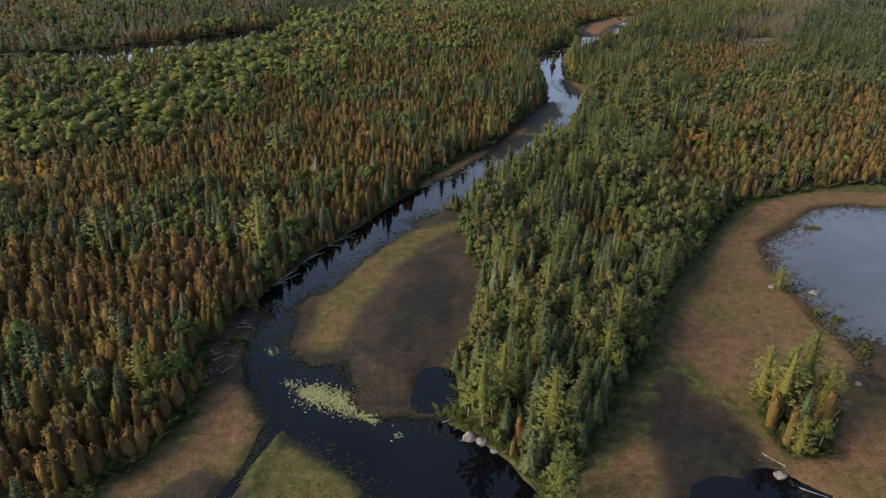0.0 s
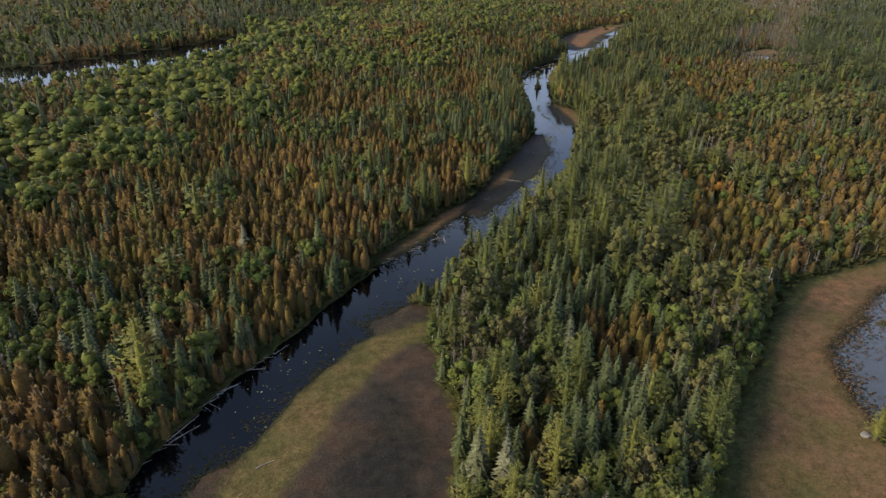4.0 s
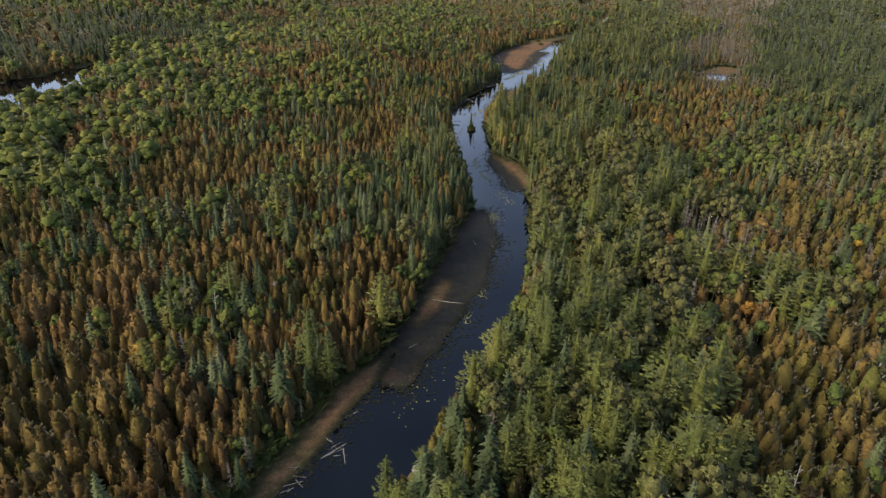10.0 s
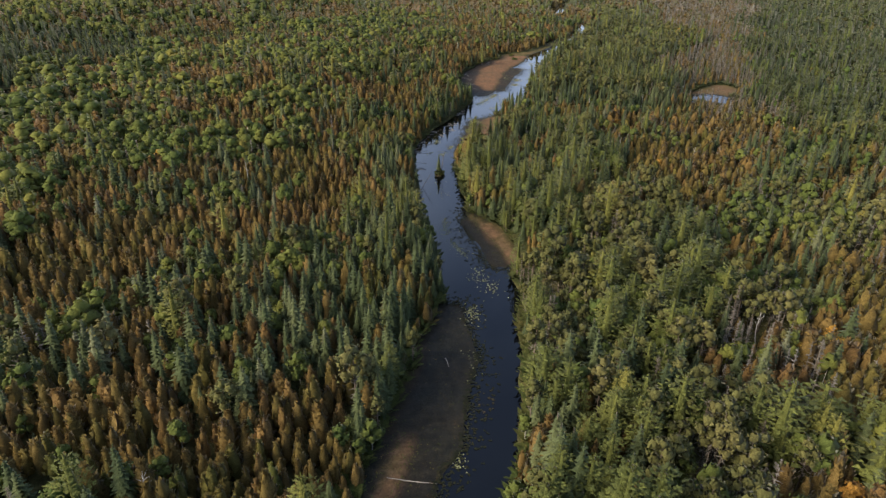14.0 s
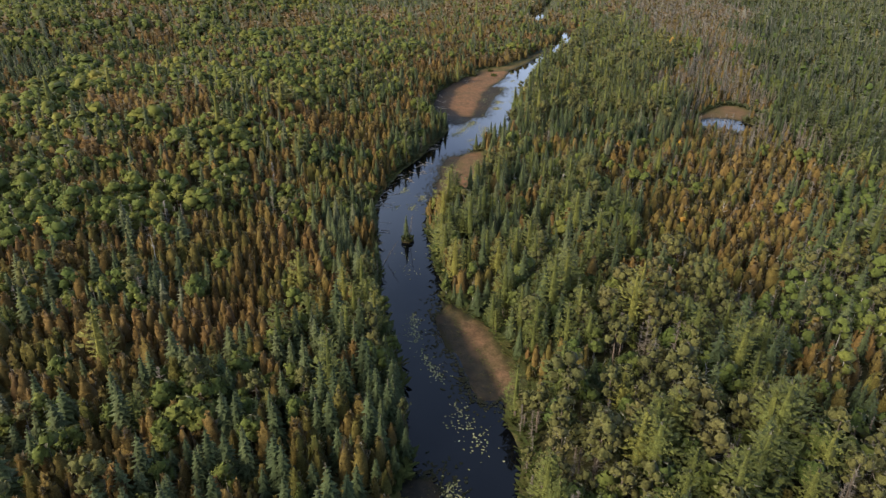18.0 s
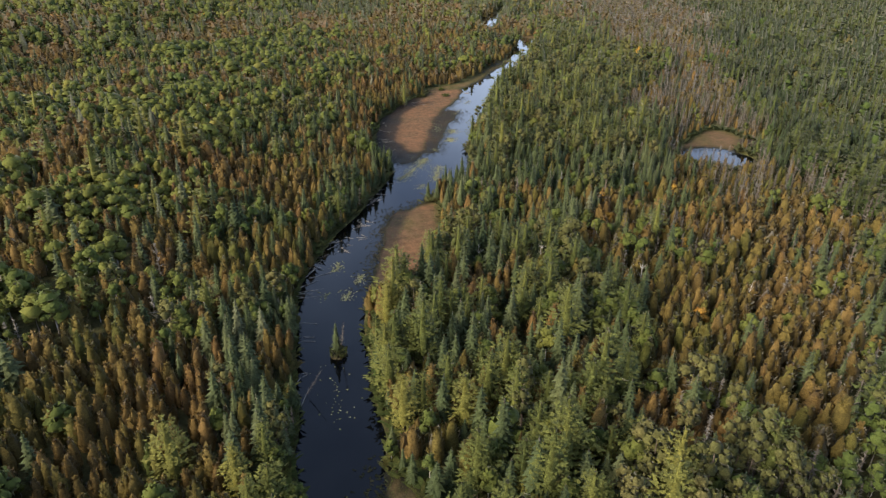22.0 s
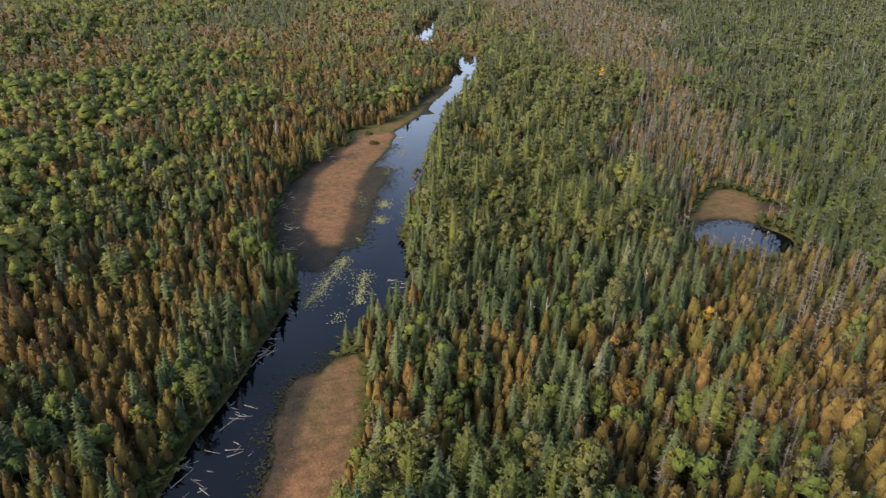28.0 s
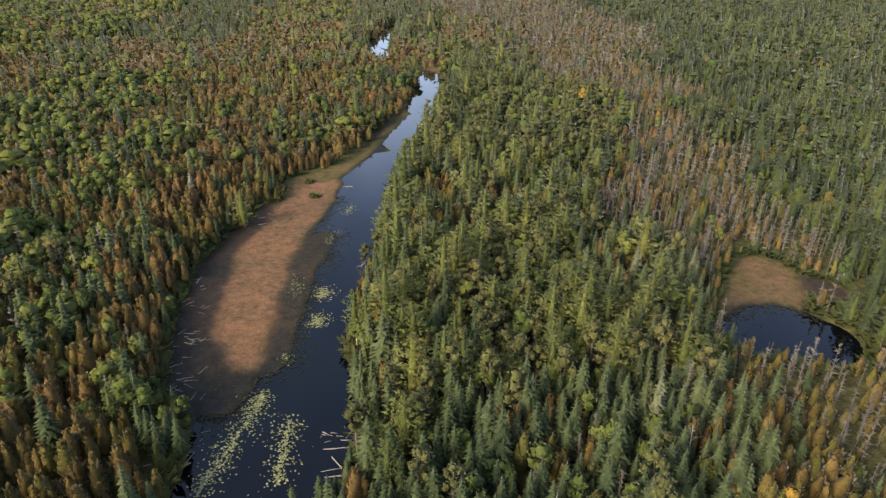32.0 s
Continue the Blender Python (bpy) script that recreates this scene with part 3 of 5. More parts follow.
def pine_crown(r, lod, H=15.0):
    """Layered plates of needles on branches that turn up at the tips."""
    tiers, per, fans = ((12, 6, 3), (9, 6, 2), (6, 4, 2), (4, 3, 2))[lod]
    bare, W = r.uniform(0.05, 0.16), r.uniform(2.3, 3.0)
    k = (1.0, 1.2, 1.6, 2.1)[lod]
    pieces = [tri(lathe(np.array([0.2, 0.3, 0.06]) * W, np.array([bare + 0.08, bare + 0.32, 0.96]) * H, (5, 4, 4, 4)[lod], r, 0.35))]
    for i in range(tiers):
        t = np.clip((i + r.uniform(-0.25, 0.25)) / tiers, 0, 1)
        spread = W * (0.62 + 0.6 * math.sin(math.pi * min(1, 0.3 + 0.68 * t))) * (1 - 0.42 * t ** 2) * r.uniform(0.6, 1.25)
        ang = np.arange(per) * 2 * np.pi / per + r.uniform(0, 6) + r.uniform(-0.35, 0.35, per)
        L = spread * (0.5 + 0.5 * min(1, t / 0.28)) * r.uniform(0.6, 1.15, per)
        z = (bare + (1 - bare) * t * 0.95) * H + r.uniform(-0.3, 0.3, per)
        for f in range(fans):
            # fluffy needle clumps along the branch, thickest at the upturned end
            u = 0.35 + 0.58 * f / max(1, fans - 1)
            for _ in range(((2, 5), (2, 3), (1, 2), (1, 1))[lod][f == fans - 1]):
                o = flat(ang + r.normal(0, 0.26, per))
                p = o * (L * u * r.uniform(0.88, 1.1, per))[:, None]
                p[:, 2] = z + L * (0.08 * u + 0.2 * u ** 2) + r.normal(0, 0.12, per)
                reach = (0.27, 0.34, 0.34, 0.34)[lod] * (1 + 0.5 * L) * r.uniform(0.75, 1.3, per) * k
                pieces.append(sprays(p - o * (0.4 * reach)[:, None], flat(ang + r.normal(0, 0.6, per)), reach, 0.62 * reach, reach * r.uniform(0.05, 0.4, per), r, 0.45))
    m = (8, 5, 3, 2)[lod]
    pieces.append(sprays(np.tile([[0, 0, 0.9 * H]], (m, 1)), flat(r.uniform(0, 6.28, m)), np.full(m, 0.4), np.full(m, 0.5) * k, r.uniform(0.4, 0.1 * H, m), r))
    return crown(*rounded(*joined(*pieces), up=1.0, H=H, slant=SLANT[lod]))


def clumps(r, lod, balls, counts, size, lean, core, squash=0.85, up=0.25, slant=None):
    """Leaf tufts round a set of lobes (x, y, z, radius), each with a lumpy inner mass."""
    pieces = []
    sides, rings = ((5, 3), (5, 2), (4, 2), (4, 1))[lod]
    for (cx, cy, cz, rad), m in zip(balls, counts):
        zz = np.linspace(-0.85, 0.9, rings + 1)
        pieces.append(tri(lathe(core * rad * np.sqrt(1 - zz ** 2) + 0.02, cz + rad * squash * 0.85 * zz, sides, r, 0.25, np.full(len(zz), cx), np.full(len(zz), cy))))
        d = r.normal(size=(m, 3))
        d[:, 2] = np.abs(d[:, 2]) * 1.1 - 0.35
        d /= np.linalg.norm(d, axis=1)[:, None]
        pieces.append(tufts(d * np.array([rad, rad, rad * squash]) * r.uniform(0.68, 1.12, m)[:, None] + [cx, cy, cz], d, r.uniform(*size, m), r, lean))
    return rounded(*joined(*pieces), lobes=np.array(balls), up=up, slant=SLANT[lod] if slant is None else slant)


def broad_crown(r, lod, H=9.0):
    lobes = (8, 6, 5, 3)[lod]
    n_ = (170, 76, 36, 17)[lod]
    W = 2.3 * r.uniform(0.82, 1.2)
    balls = []
    for i in range(lobes):
        a = i * 2.4 + r.uniform(-0.5, 0.5)
        off = W * (0 if i == 0 else r.uniform(0.32, 0.6)) * (1.0, 0.95, 0.85, 0.75)[lod]
        z = H * (0.8 if i == 0 else r.uniform((0.46, 0.4, 0.34, 0.34)[lod], 0.76))
        balls.append((off * math.cos(a), off * math.sin(a), z, W * (0.6 if i == 0 else r.uniform(0.42, 0.6)) * (1.0, 1.0, 1.1, 1.3)[lod]))
    share = np.array([b[3] ** 2 for b in balls])
    counts = np.maximum(3, (n_ * share / share.sum()).astype(int))
    return crown(*clumps(r, lod, balls, counts, np.array([0.34, 0.66]) * (0.9, 1.15, 1.45, 1.9)[lod], 0.45, (0.74, 0.84, 0.94, 1.0)[lod], 1.0, up=(0.3, 0.36, 0.5, 0.8)[lod], slant=(0.7, 0.5, 0.3, 0.2)[lod]))


def jack_crown(r, lod, H=11.5):
    """A rounded, open crown of short needles over a skirt of dead grey branches."""
    lobes = (7, 5, 3, 1)[lod]
    n_ = (150, 72, 30, 13)[lod]
    W = 2.1 * r.uniform(0.85, 1.2)
    balls = []
    for i in range(lobes):
        a, t = i * 2.4 + r.uniform(-0.4, 0.4), i / max(1, lobes - 1)
        off = 0 if i == 0 else W * r.uniform(0.35, 0.62)
        balls.append((off * math.cos(a), off * math.sin(a), H * (0.9 - 0.33 * t + r.uniform(-0.03, 0.03)), W * r.uniform(0.42, 0.58) * (1.0, 1.05, 1.2, 1.6)[lod]))
    v, q, n1 = clumps(r, lod, balls, np.full(lobes, n_ // lobes), np.array([0.24, 0.52]) * (1.0, 1.3, 1.9, 2.6)[lod], 0.75, 0.62, 0.9, up=0.4)
    m = (30, 16, 7, 3)[lod]
    t = r.uniform(0.16, 0.6, m)
    o = flat(np.arange(m) * 2.4 + r.uniform(-0.4, 0.4, m))
    L = W * r.uniform(0.4, 0.85, m) * (0.6 + 0.6 * t)
    dv, dq, dn = rounded(*sprays(np.stack([0 * t, 0 * t, t * H], 1), o, L, r.uniform(0.1, 0.22, m) * (1, 1.5, 2.4, 3.5)[lod], L * r.uniform(-0.15, 0.5, m), r), up=0.5, H=H)
    return crown(np.concatenate([v, dv]), np.concatenate([q, dq + len(v)]), np.concatenate([n1, dn]), np.concatenate([np.zeros(len(q), int), np.full(len(dq), 2)]))


def snag_crown(r, lod, H=9.6):
    n_ = (80, 42, 18, 9)[lod]
    W = r.uniform(0.75, 1.5)
    t = r.uniform(0.0, 0.99, n_) ** 0.9
    o = flat(np.arange(n_) * 2.4 + r.uniform(-0.6, 0.6, n_))
    base = np.stack([0 * t, 0 * t, 0.14 * H + t * 0.85 * H], 1)
    L = W * (1.1 - t) ** 0.8 * r.uniform(0.45, 1.25, n_) + 0.15
    v = sprays(base, o, L, (0.17, 0.26, 0.55, 1.0)[lod] * r.uniform(0.5, 1.4, n_), r.uniform(-0.1, 0.6, n_) * L, r, 0.6)
    return crown(*rounded(*(joined(v, tri(lathe([0.09, 0.02], [0.1 * H, H], 3, r))) if lod else v), up=0.4, H=H))


def stem(r, H, rad, sides=5, bend=0.15):
    z = np.array([-0.06, 0.35, 0.7, 1.0]) * H
    c = r.uniform(-bend, bend, (4, 2))
    c[0] = 0
    return lathe(rad * np.array([1.25, 0.9, 0.55, 0.12]), z, sides, r, 0.05, c[:, 0], c[:, 1])


# kind: crown builder, its material, trunk height and radius, bark, colours for words, category
KINDS = {
    "cedar_tree": (cedar_crown, CEDAR, 7.2, 0.17, BARK, ("olive-green cedar with tight upswept sprays in dense forest", "rust-brown autumn cedar crowded into the forest", "orange-brown flame-shaped cedar crowded into the forest")),
    "spruce_tree": (spruce_crown, SPRUCE, 9.5, 0.15, BARK, ("dark blue-green spruce with a narrow pointed spire", "grey-green spruce with a narrow pointed spire", "pale lichen-hung grey spruce with a thin spire")),
    "pine_tree": (pine_crown, PINE, 14.5, 0.26, BARK, ("tall olive pine with layered plates of needles", "tall light-green pine with layered plates of needles", "tall yellowish pine standing over its neighbours")),
    "broadleaf_tree": (broad_crown, BROAD, 8.2, 0.11, BIRCH, ("deep green leafy tree with a rounded lobed crown", "fresh green leafy tree with a pale stem", "yellowing green leafy tree with a pale stem")),
    "golden_tree": (broad_crown, GOLD, 8.2, 0.1, BIRCH, ("small birch with golden yellow autumn leaves", "birch with golden yellow autumn leaves", "small tree with glowing orange autumn leaves")),
    "jack_pine": (jack_crown, JACK, 11.0, 0.16, BARK, ("dull green jack pine with a rounded crown over dead grey branches", "olive jack pine with a rounded crown over dead grey branches", "brownish jack pine with bare grey lower branches")),
    "dead_tree": (snag_crown, SNAGGREY, 9.6, 0.08, BARK, ("bare dead grey tree with short brittle twigs", "bare pale grey dead spire", "bleached leafless dead tree")),
}
NAMES = list(KINDS)
# shares of the kinds above in each kind of stand, and its leaning in tint
MIXES = {
    "C": ((0.73, 0.12, 0.004, 0.11, 0.0, 0.01, 0.02), 0.51, 1.0),
    "O": ((0.77, 0.05, 0.002, 0.05, 0.004, 0.01, 0.07), 0.48, 1.0),
    "P": ((0.13, 0.25, 0.17, 0.22, 0.0, 0.20, 0.03), 0.44, 1.1),
    "S": ((0.26, 0.53, 0.01, 0.13, 0.0, 0.03, 0.03), 0.45, 1.0),
    "B": ((0.40, 0.08, 0.006, 0.50, 0.002, 0.0, 0.01), 0.60, 1.1),
    "G": ((0.38, 0.05, 0.00, 0.01, 0.001, 0.0, 0.56), 0.48, 0.8),
    "Q": ((0.18, 0.46, 0.10, 0.15, 0.0, 0.07, 0.04), 0.5, 1.0),
    "D": ((0.23, 0.48, 0.16, 0.07, 0.0, 0.04, 0.02), 0.03, 1.0),
    "K": ((0.54, 0.10, 0.008, 0.31, 0.001, 0.01, 0.02), 0.60, 1.05),
    "M": ((0.38, 0.27, 0.02, 0.27, 0.0, 0.03, 0.03), 0.45, 1.0),
}
# which stand grows where: 25 m squares from the south-west corner, north at the top
STANDS_X, STANDS_Y, SQUARE = -337.5, 62.5, 25.0
STANDS = """
BBBBBBBBBBBBBBBBBBBBBBSSSSKKSSSGGGGGDDD
BBBBBBBBBBBBBBBBBBBBBSSSSKKKSSSGGGGGDDD
BBBBBBBBBBBBBBBBBBBBBSSSKKKKSSSGGGGGDDD
BBBBBBBBBBBBBBBBBBBBSSSSKKKKSSGGGGGGDDD
BBBBBBBBBBBBBBBBBBBBSSSKKKKSSSGGGGGGDDD
BBBBBBBBBBBBBBBBBBBSSSSKKKKSSSGGGGGGDDD
BBBBBBBBBBBBBBBBBBBSSSKKKKSSSCGGGGGGDDD
BBBBBBBBBBBBBBBBBBBSSSKKKKSSSCGGGGGGDDD
BBBBBBBBBBBBBBBBBBBSSSKKKSSSCCGGGGGGDDD
BBBBBBBBBBBBBBBBBSSSSKKKKSSPCCGGGGGGDDD
BBBBBBBBBBBBBBBBBSCCCCKKKSSPCCGGGGGDDDD
BBBBBBBBBBBBBBBBCCCCCCKKKSCCCGGGGGGDDDD
BBBBBBBBBBBBBBBCCCKKCCCCCCCCSGGGGGGDDDD
BBBBBBBBBBBBBCCCCKKKCCCCCCCPGGGGGGDDDDD
BBBBBBBBBBBBBCCCKBKCCCCCCCPPGGGGGDDDDDD
BBBBBBBBBBBBBCCKKKKCCCCCPPPGGGGGGDDDDDD
BBBBBBBBBBBBCCBBKKKCCCCCPPPGGGDDDDDDDDD
BBBBBBBBBBBCCCBKKKCCCCCPPPPGGGDDDDDDDDD
MMMMMBBBBSCCCCKKKKKCCCCPPPPGGDDDDDDDDDD
MMMMMMSSSSCCCKKKKKKCCCPPPPPGGDDDDDDDDDD
MMMMMMSSSSBBBKKKBCCCCSPPPPGGDDDDDDDDDDD
MMMMMMSSSSBBKKKKKKCCCSPPPGGGDDDDDDDDDDD
MMMMMMSSBBBBKKBBKCCSPPPPPGGDDDDDDDDDDDD
MMMMMSSSBBBBKKBBKCCCPPPPGGGDDDDDDDDDDDD
MMMMSSSBBBKKKKKBCCCPPPPGGGDDDDDDDDDDDDD
MMMSSSBBBBKKKKKKCCCPPPPGGDDDDDDDDDDDDDD
MMMSSBBBBBKKKBKCCCSPPPSGGDDDDDDDDDDDDDD
MMMSMBBBBBBKKBKCCSSSSSGGDDDDDDDDDDDDDDD
MMMMBBBBBBBKKBCCCCCSOOGGDDDDDDDDDDDDDDD
MMMMBBBBBBBKKBCCCPPOOOODDDDDDDDDDDDDDDD
MMKKKKBBBBBKBCCSCPPOOOOPPDDDDDDDDDDDDDD
MKKKKKKBBBBKCCCSPPPOOOMMDDDDDDDDDDDDDDD
KKKKKKKBBBBCCCCPPPOOOMMMMDDDDDDDDDDDDDD
KKKKKKKBBBBCCCCSPMPOMMMMMMDDDDDDDDDDDDD
KKKKKKBBBBCCCCSSPPPMMPOOMMMDDDDDDDDDDDD
KKKKKBBBBBCCCCSSPPPMOOOOOMMDDDDDDDDDDDD
KKKKBBBBBKCCCCCPPPOOOOOOOOMMDDDDDDDDDDD
KKKBBBBBBCCCCCCPPPOOOOOOOOMMDDDDDDDDDDD
KKKBBBBCCCCCCCPPPOOOOOOOOOMMDDDDDDDDDDD
KKBBBBCCCCCCCCPPPOOOOOOOOOMDDDDDDDDDDDD
KKBBBCCCCCCCCSQPPOOOOOOOOOMDDDDDDDDDDDD
KKBBBCCCCCCCCQQMMOOOOOOOOODDDDDDDDDDDDD
MKBBCCCCCCCCCQQQQMOOOOOOOODDDDDDDDDDDDD
MMBBCCCCCCCCCQQQQQQOOOOOOGDDDDDDDDDDDDD
MMBBCCCCCCCCQQQQQQQQOOOOGGDDDDDDDDDDDDD
MMMBCCCCCCCCQQQQQQQQQOOGGGDDDDDDDDDDDDD
""".split()[::-1]


# pines and golden birches that stand out: (x, y, height)
TALL_PINES = [(20, 92, 20), (8, 98, 20), (20, 80, 13), (12, 103, 17), (71, 104, 20), (66, 101, 18), (65, 91, 10), (65, 107, 14), (74, 101, 15), (89, 152, 8), (20, 279, 17), (84, 317, 20), (36, 250, 14),
              (43, 260, 13), (-29, 266, 12), (49, 236, 13), (87, 322, 17), (78, 296, 16), (68, 288, 13), (96, 353, 14), (112, 323, 15), (-2, 389, 18), (91, 337, 19), (123, 356, 18)]
TALL_PINES += [(8, 368, 12), (39, 412, 16), (49, 406, 13), (54, 402, 11), (79, 414, 14), (90, 411, 14), (79, 425, 13), (84, 449, 14), (80, 433, 13), (158, 560, 16), (198, 566, 15), (123, 476, 13), (140, 649, 13),
               (152, 547, 20), (192, 555, 13), (264, 656, 16), (274, 753, 19), (233, 638, 15), (227, 673, 14), (174, 598, 15), (183, 610, 15), (215, 590, 13), (146, 537, 15)]
GOLDEN = [(134, 307, 8), (107, 271, 7), (125, 309, 7), (166, 494, 9), (174, 461, 7), (162, 483, 7), (-144, 224, 10), (-147, 207, 10), (-32, 272, 7), (137, 313, 7), (120, 240, 7), (124, 236, 8),
          (154, 427, 7), (196, 498, 7), (188, 503, 7), (194, 492, 8), (323, 721, 11)]


def line_distance(px, py):
    return chain_distance(AXIS, px, py)


def in_sight(px, py):
    """The part of the plan that the flight can see, as a rough hull."""
    hull = [(-88, 66), (-625, 925), (-560, 1060), (-380, 1290), (600, 1290), (1150, 1050), (560, 690), (330, 440), (165, 200), (92, 66)]
    inside = np.zeros(px.shape, bool)
    for (ax, ay), (bx, by) in zip(hull, hull[1:] + hull[:1]):
        if ay != by:
            cross = (ay > py) != (by > py)
            inside ^= cross & (px < (bx - ax) * (py - ay) / (by - ay) + ax)
    return inside


def scatter(spacing, near, far):
    xs, ys = np.arange(-640, 1160, spacing), np.arange(60, 1295, spacing)
    X, Y = np.meshgrid(xs, ys)
    X = X + (np.arange(len(ys)) % 2)[:, None] * spacing * 0.5
    X, Y = X.ravel() + R.uniform(-0.42, 0.42, X.size) * spacing, Y.ravel() + R.uniform(-0.42, 0.42, Y.size) * spacing
    d = line_distance(X, Y)
    keep = (d >= near) & (d < far) & in_sight(X, Y)
    return X[keep], Y[keep]


LETTERS = sorted(MIXES)
STAND_AT = np.array([[LETTERS.index(k) for k in row] for row in STANDS])
SHARE = np.cumsum(np.array([MIXES[k][0] for k in LETTERS]), axis=1)
LEAN_ = np.array([MIXES[k][1] for k in LETTERS])
GROWTH = np.array([MIXES[k][2] for k in LETTERS])
LEAFY = np.array([k == "B" for k in LETTERS])
RINGS = [(2.85, -1, 65, 0), (3.05, 65, 155, 1), (3.6, 155, 335, 2), (5.2, 335, 5000, 3)]
forest = []
for spacing, near, far, lod in RINGS:
    X, Y = scatter(spacing, near, far)
    G = terrain(X, Y)
    keep = (G["clear"] > 0.8) & (R.uniform(0, 1, len(X)) > 0.06)
    X, Y, clear, H0 = X[keep], Y[keep], G["clear"][keep], G["h"][keep]
    wx, wy = X + 15 * field(X, Y, 11, 34.0), Y + 15 * field(X, Y, 12, 34.0)
    col = np.clip(((wx - STANDS_X) / SQUARE).astype(int), 0, STAND_AT.shape[1] - 1)
    row = np.clip(((wy - STANDS_Y) / SQUARE).astype(int), 0, STAND_AT.shape[0] - 1)
    pick = STAND_AT[row, col]
    # kinds keep together in small clumps
    u = np.empty(len(X))
    u[np.argsort(R.normal(0, 1, len(X)) + 1.9 * field(X, Y, 15, 22.0, 2))] = (np.arange(len(X)) + 0.5) / max(1, len(X))
    u = np.where(GROWTH[pick] < 0.9, R.uniform(0, 1, len(X)), u) * SHARE[pick, -1]
    kind = np.minimum((u[:, None] > SHARE[pick]).sum(1), 6)
    tint = np.clip(LEAN_[pick] + R.normal(0, 0.12, len(X)) + 0.2 * field(X, Y, 13, 18.0, 2), 0.0, 1.0)
    tint = np.where(kind == 3, np.clip(tint - 0.14, 0, 1), np.where(kind == 2, np.clip(tint + 0.15, 0, 1), tint))
    size = np.clip(R.normal(0.98, 0.19, len(X)) + 0.09 * field(X, Y, 14, 22.0, 2), 0.5, 1.45) * (0.72 + 0.28 * step(clear, 1, 7)) * (1.0, 0.93, 0.87, 1.0)[lod] * GROWTH[pick]
    size = np.where(kind == 3, size / (1.0, 0.95, 0.88, 1.0)[lod], size)
    size = np.where((kind == 3) & ~LEAFY[pick], 0.92 * size, size)
    size = np.where(kind == 2, 0.94 * size, np.where(kind == 1, 1.17 * size, size))
    size = np.where(kind == 4, 0.75 * size, size)
    size = np.where((kind == 6) & (GROWTH[pick] < 0.9), 1.35 * size, size)
    wide = np.where(kind == 6, 1.1, np.where((kind == 3) & LEAFY[pick], 1.2, 1.0) * R.uniform(0.9, 1.15, len(X))) * (1.08, 1.2, 1.4, 1.85)[lod]
    wide = np.where((kind == 2) & (lod > 0), 1.12 * wide, np.where(kind == 1, 0.86 * wide, wide))
    wide = np.where(kind == 0, np.where(pick == LETTERS.index("O"), 1.24, 1.12) * wide, wide)
    wide = np.where(kind == 3, wide / (1.0, 1.1, 1.22, 1.22)[lod], wide)
    # leafy stands are more open, and the single big trees stand clear
    keep = ~(LEAFY[pick] & (R.uniform(0, 1, len(X)) < 0.14)) & ~((GROWTH[pick] == 1.1) & (R.uniform(0, 1, len(X)) < 0.12))
    for hx, hy, hh in TALL_PINES:
        keep &= np.hypot(X - hx, Y - hy) > 1.2 + 0.06 * hh
    keep &= (chain_distance(ISLE, X, Y) > 0.5)
    X, Y, H0, kind, tint, size, wide = (k[keep] for k in (X, Y, H0, kind, tint, size, wide))
    forest.append(dict(x=X, y=Y, z=H0 - 0.12, kind=kind, tint=tint, size=size, wide=wide, lod=lod, turn=R.uniform(0, 6.283, len(X))))


def stand_mesh(name, kind, lod, f, sel):
    """Many trees of one kind as one mesh."""
    build, leaf, th, tr, tb, words = KINDS[kind]
    r = np.random.default_rng(100 + 10 * NAMES.index(kind) + lod)
    kinds_ = (10, 8, 6, 4)[lod]
    V, Q, S, A, N, o = [], [], [], [], [], 0
    pick = r.integers(0, kinds_, len(sel))
    for k in range(kinds_):
        v, q, nv, s = build(r, lod)
        if lod == 0 or (lod == 1 and kind in ("pine_tree", "broadleaf_tree", "jack_pine", "dead_tree")):
            tv, tq = tri(stem(r, th, tr, 4 if lod == 0 else 3))
            q = np.concatenate([q, tq + len(v)])
            v = np.concatenate([v, tv])
            nv = np.concatenate([nv, tv * [1, 1, 0] / (np.linalg.norm(tv[:, :2], axis=1)[:, None] + 1e-6)])
            s = np.concatenate([s, np.ones(len(tq), int)])
        i = sel[pick == k]
        if not len(i):
            continue
        c, sn = np.cos(f["turn"][i])[:, None], np.sin(f["turn"][i])[:, None]
        w = (f["size"][i] * f["wide"][i])[:, None]
        x = (v[None, :, 0] * c - v[None, :, 1] * sn) * w + f["x"][i][:, None]
        y = (v[None, :, 0] * sn + v[None, :, 1] * c) * w + f["y"][i][:, None]
        z = v[None, :, 2] * f["size"][i][:, None] + f["z"][i][:, None]
        V.append(np.stack([x, y, z], 2).reshape(-1, 3))
        N.append(np.stack([nv[None, :, 0] * c - nv[None, :, 1] * sn, nv[None, :, 0] * sn + nv[None, :, 1] * c, np.repeat(nv[None, :, 2], len(i), 0)], 2).reshape(-1, 3))
        Q.append((q[None] + (np.arange(len(i)) * len(v))[:, None, None]).reshape(-1, 3) + o)
        S.append(np.tile(s, len(i)))
        A.append(np.repeat(f["tint"][i], len(q)))
        o += len(i) * len(v)
    if V:
        return quad_mesh(name, np.concatenate(V), np.concatenate(Q), [leaf, tb, SNAGGREY], np.concatenate(S), [("tint", "FACE", np.concatenate(A))], normals=np.concatenate(N))


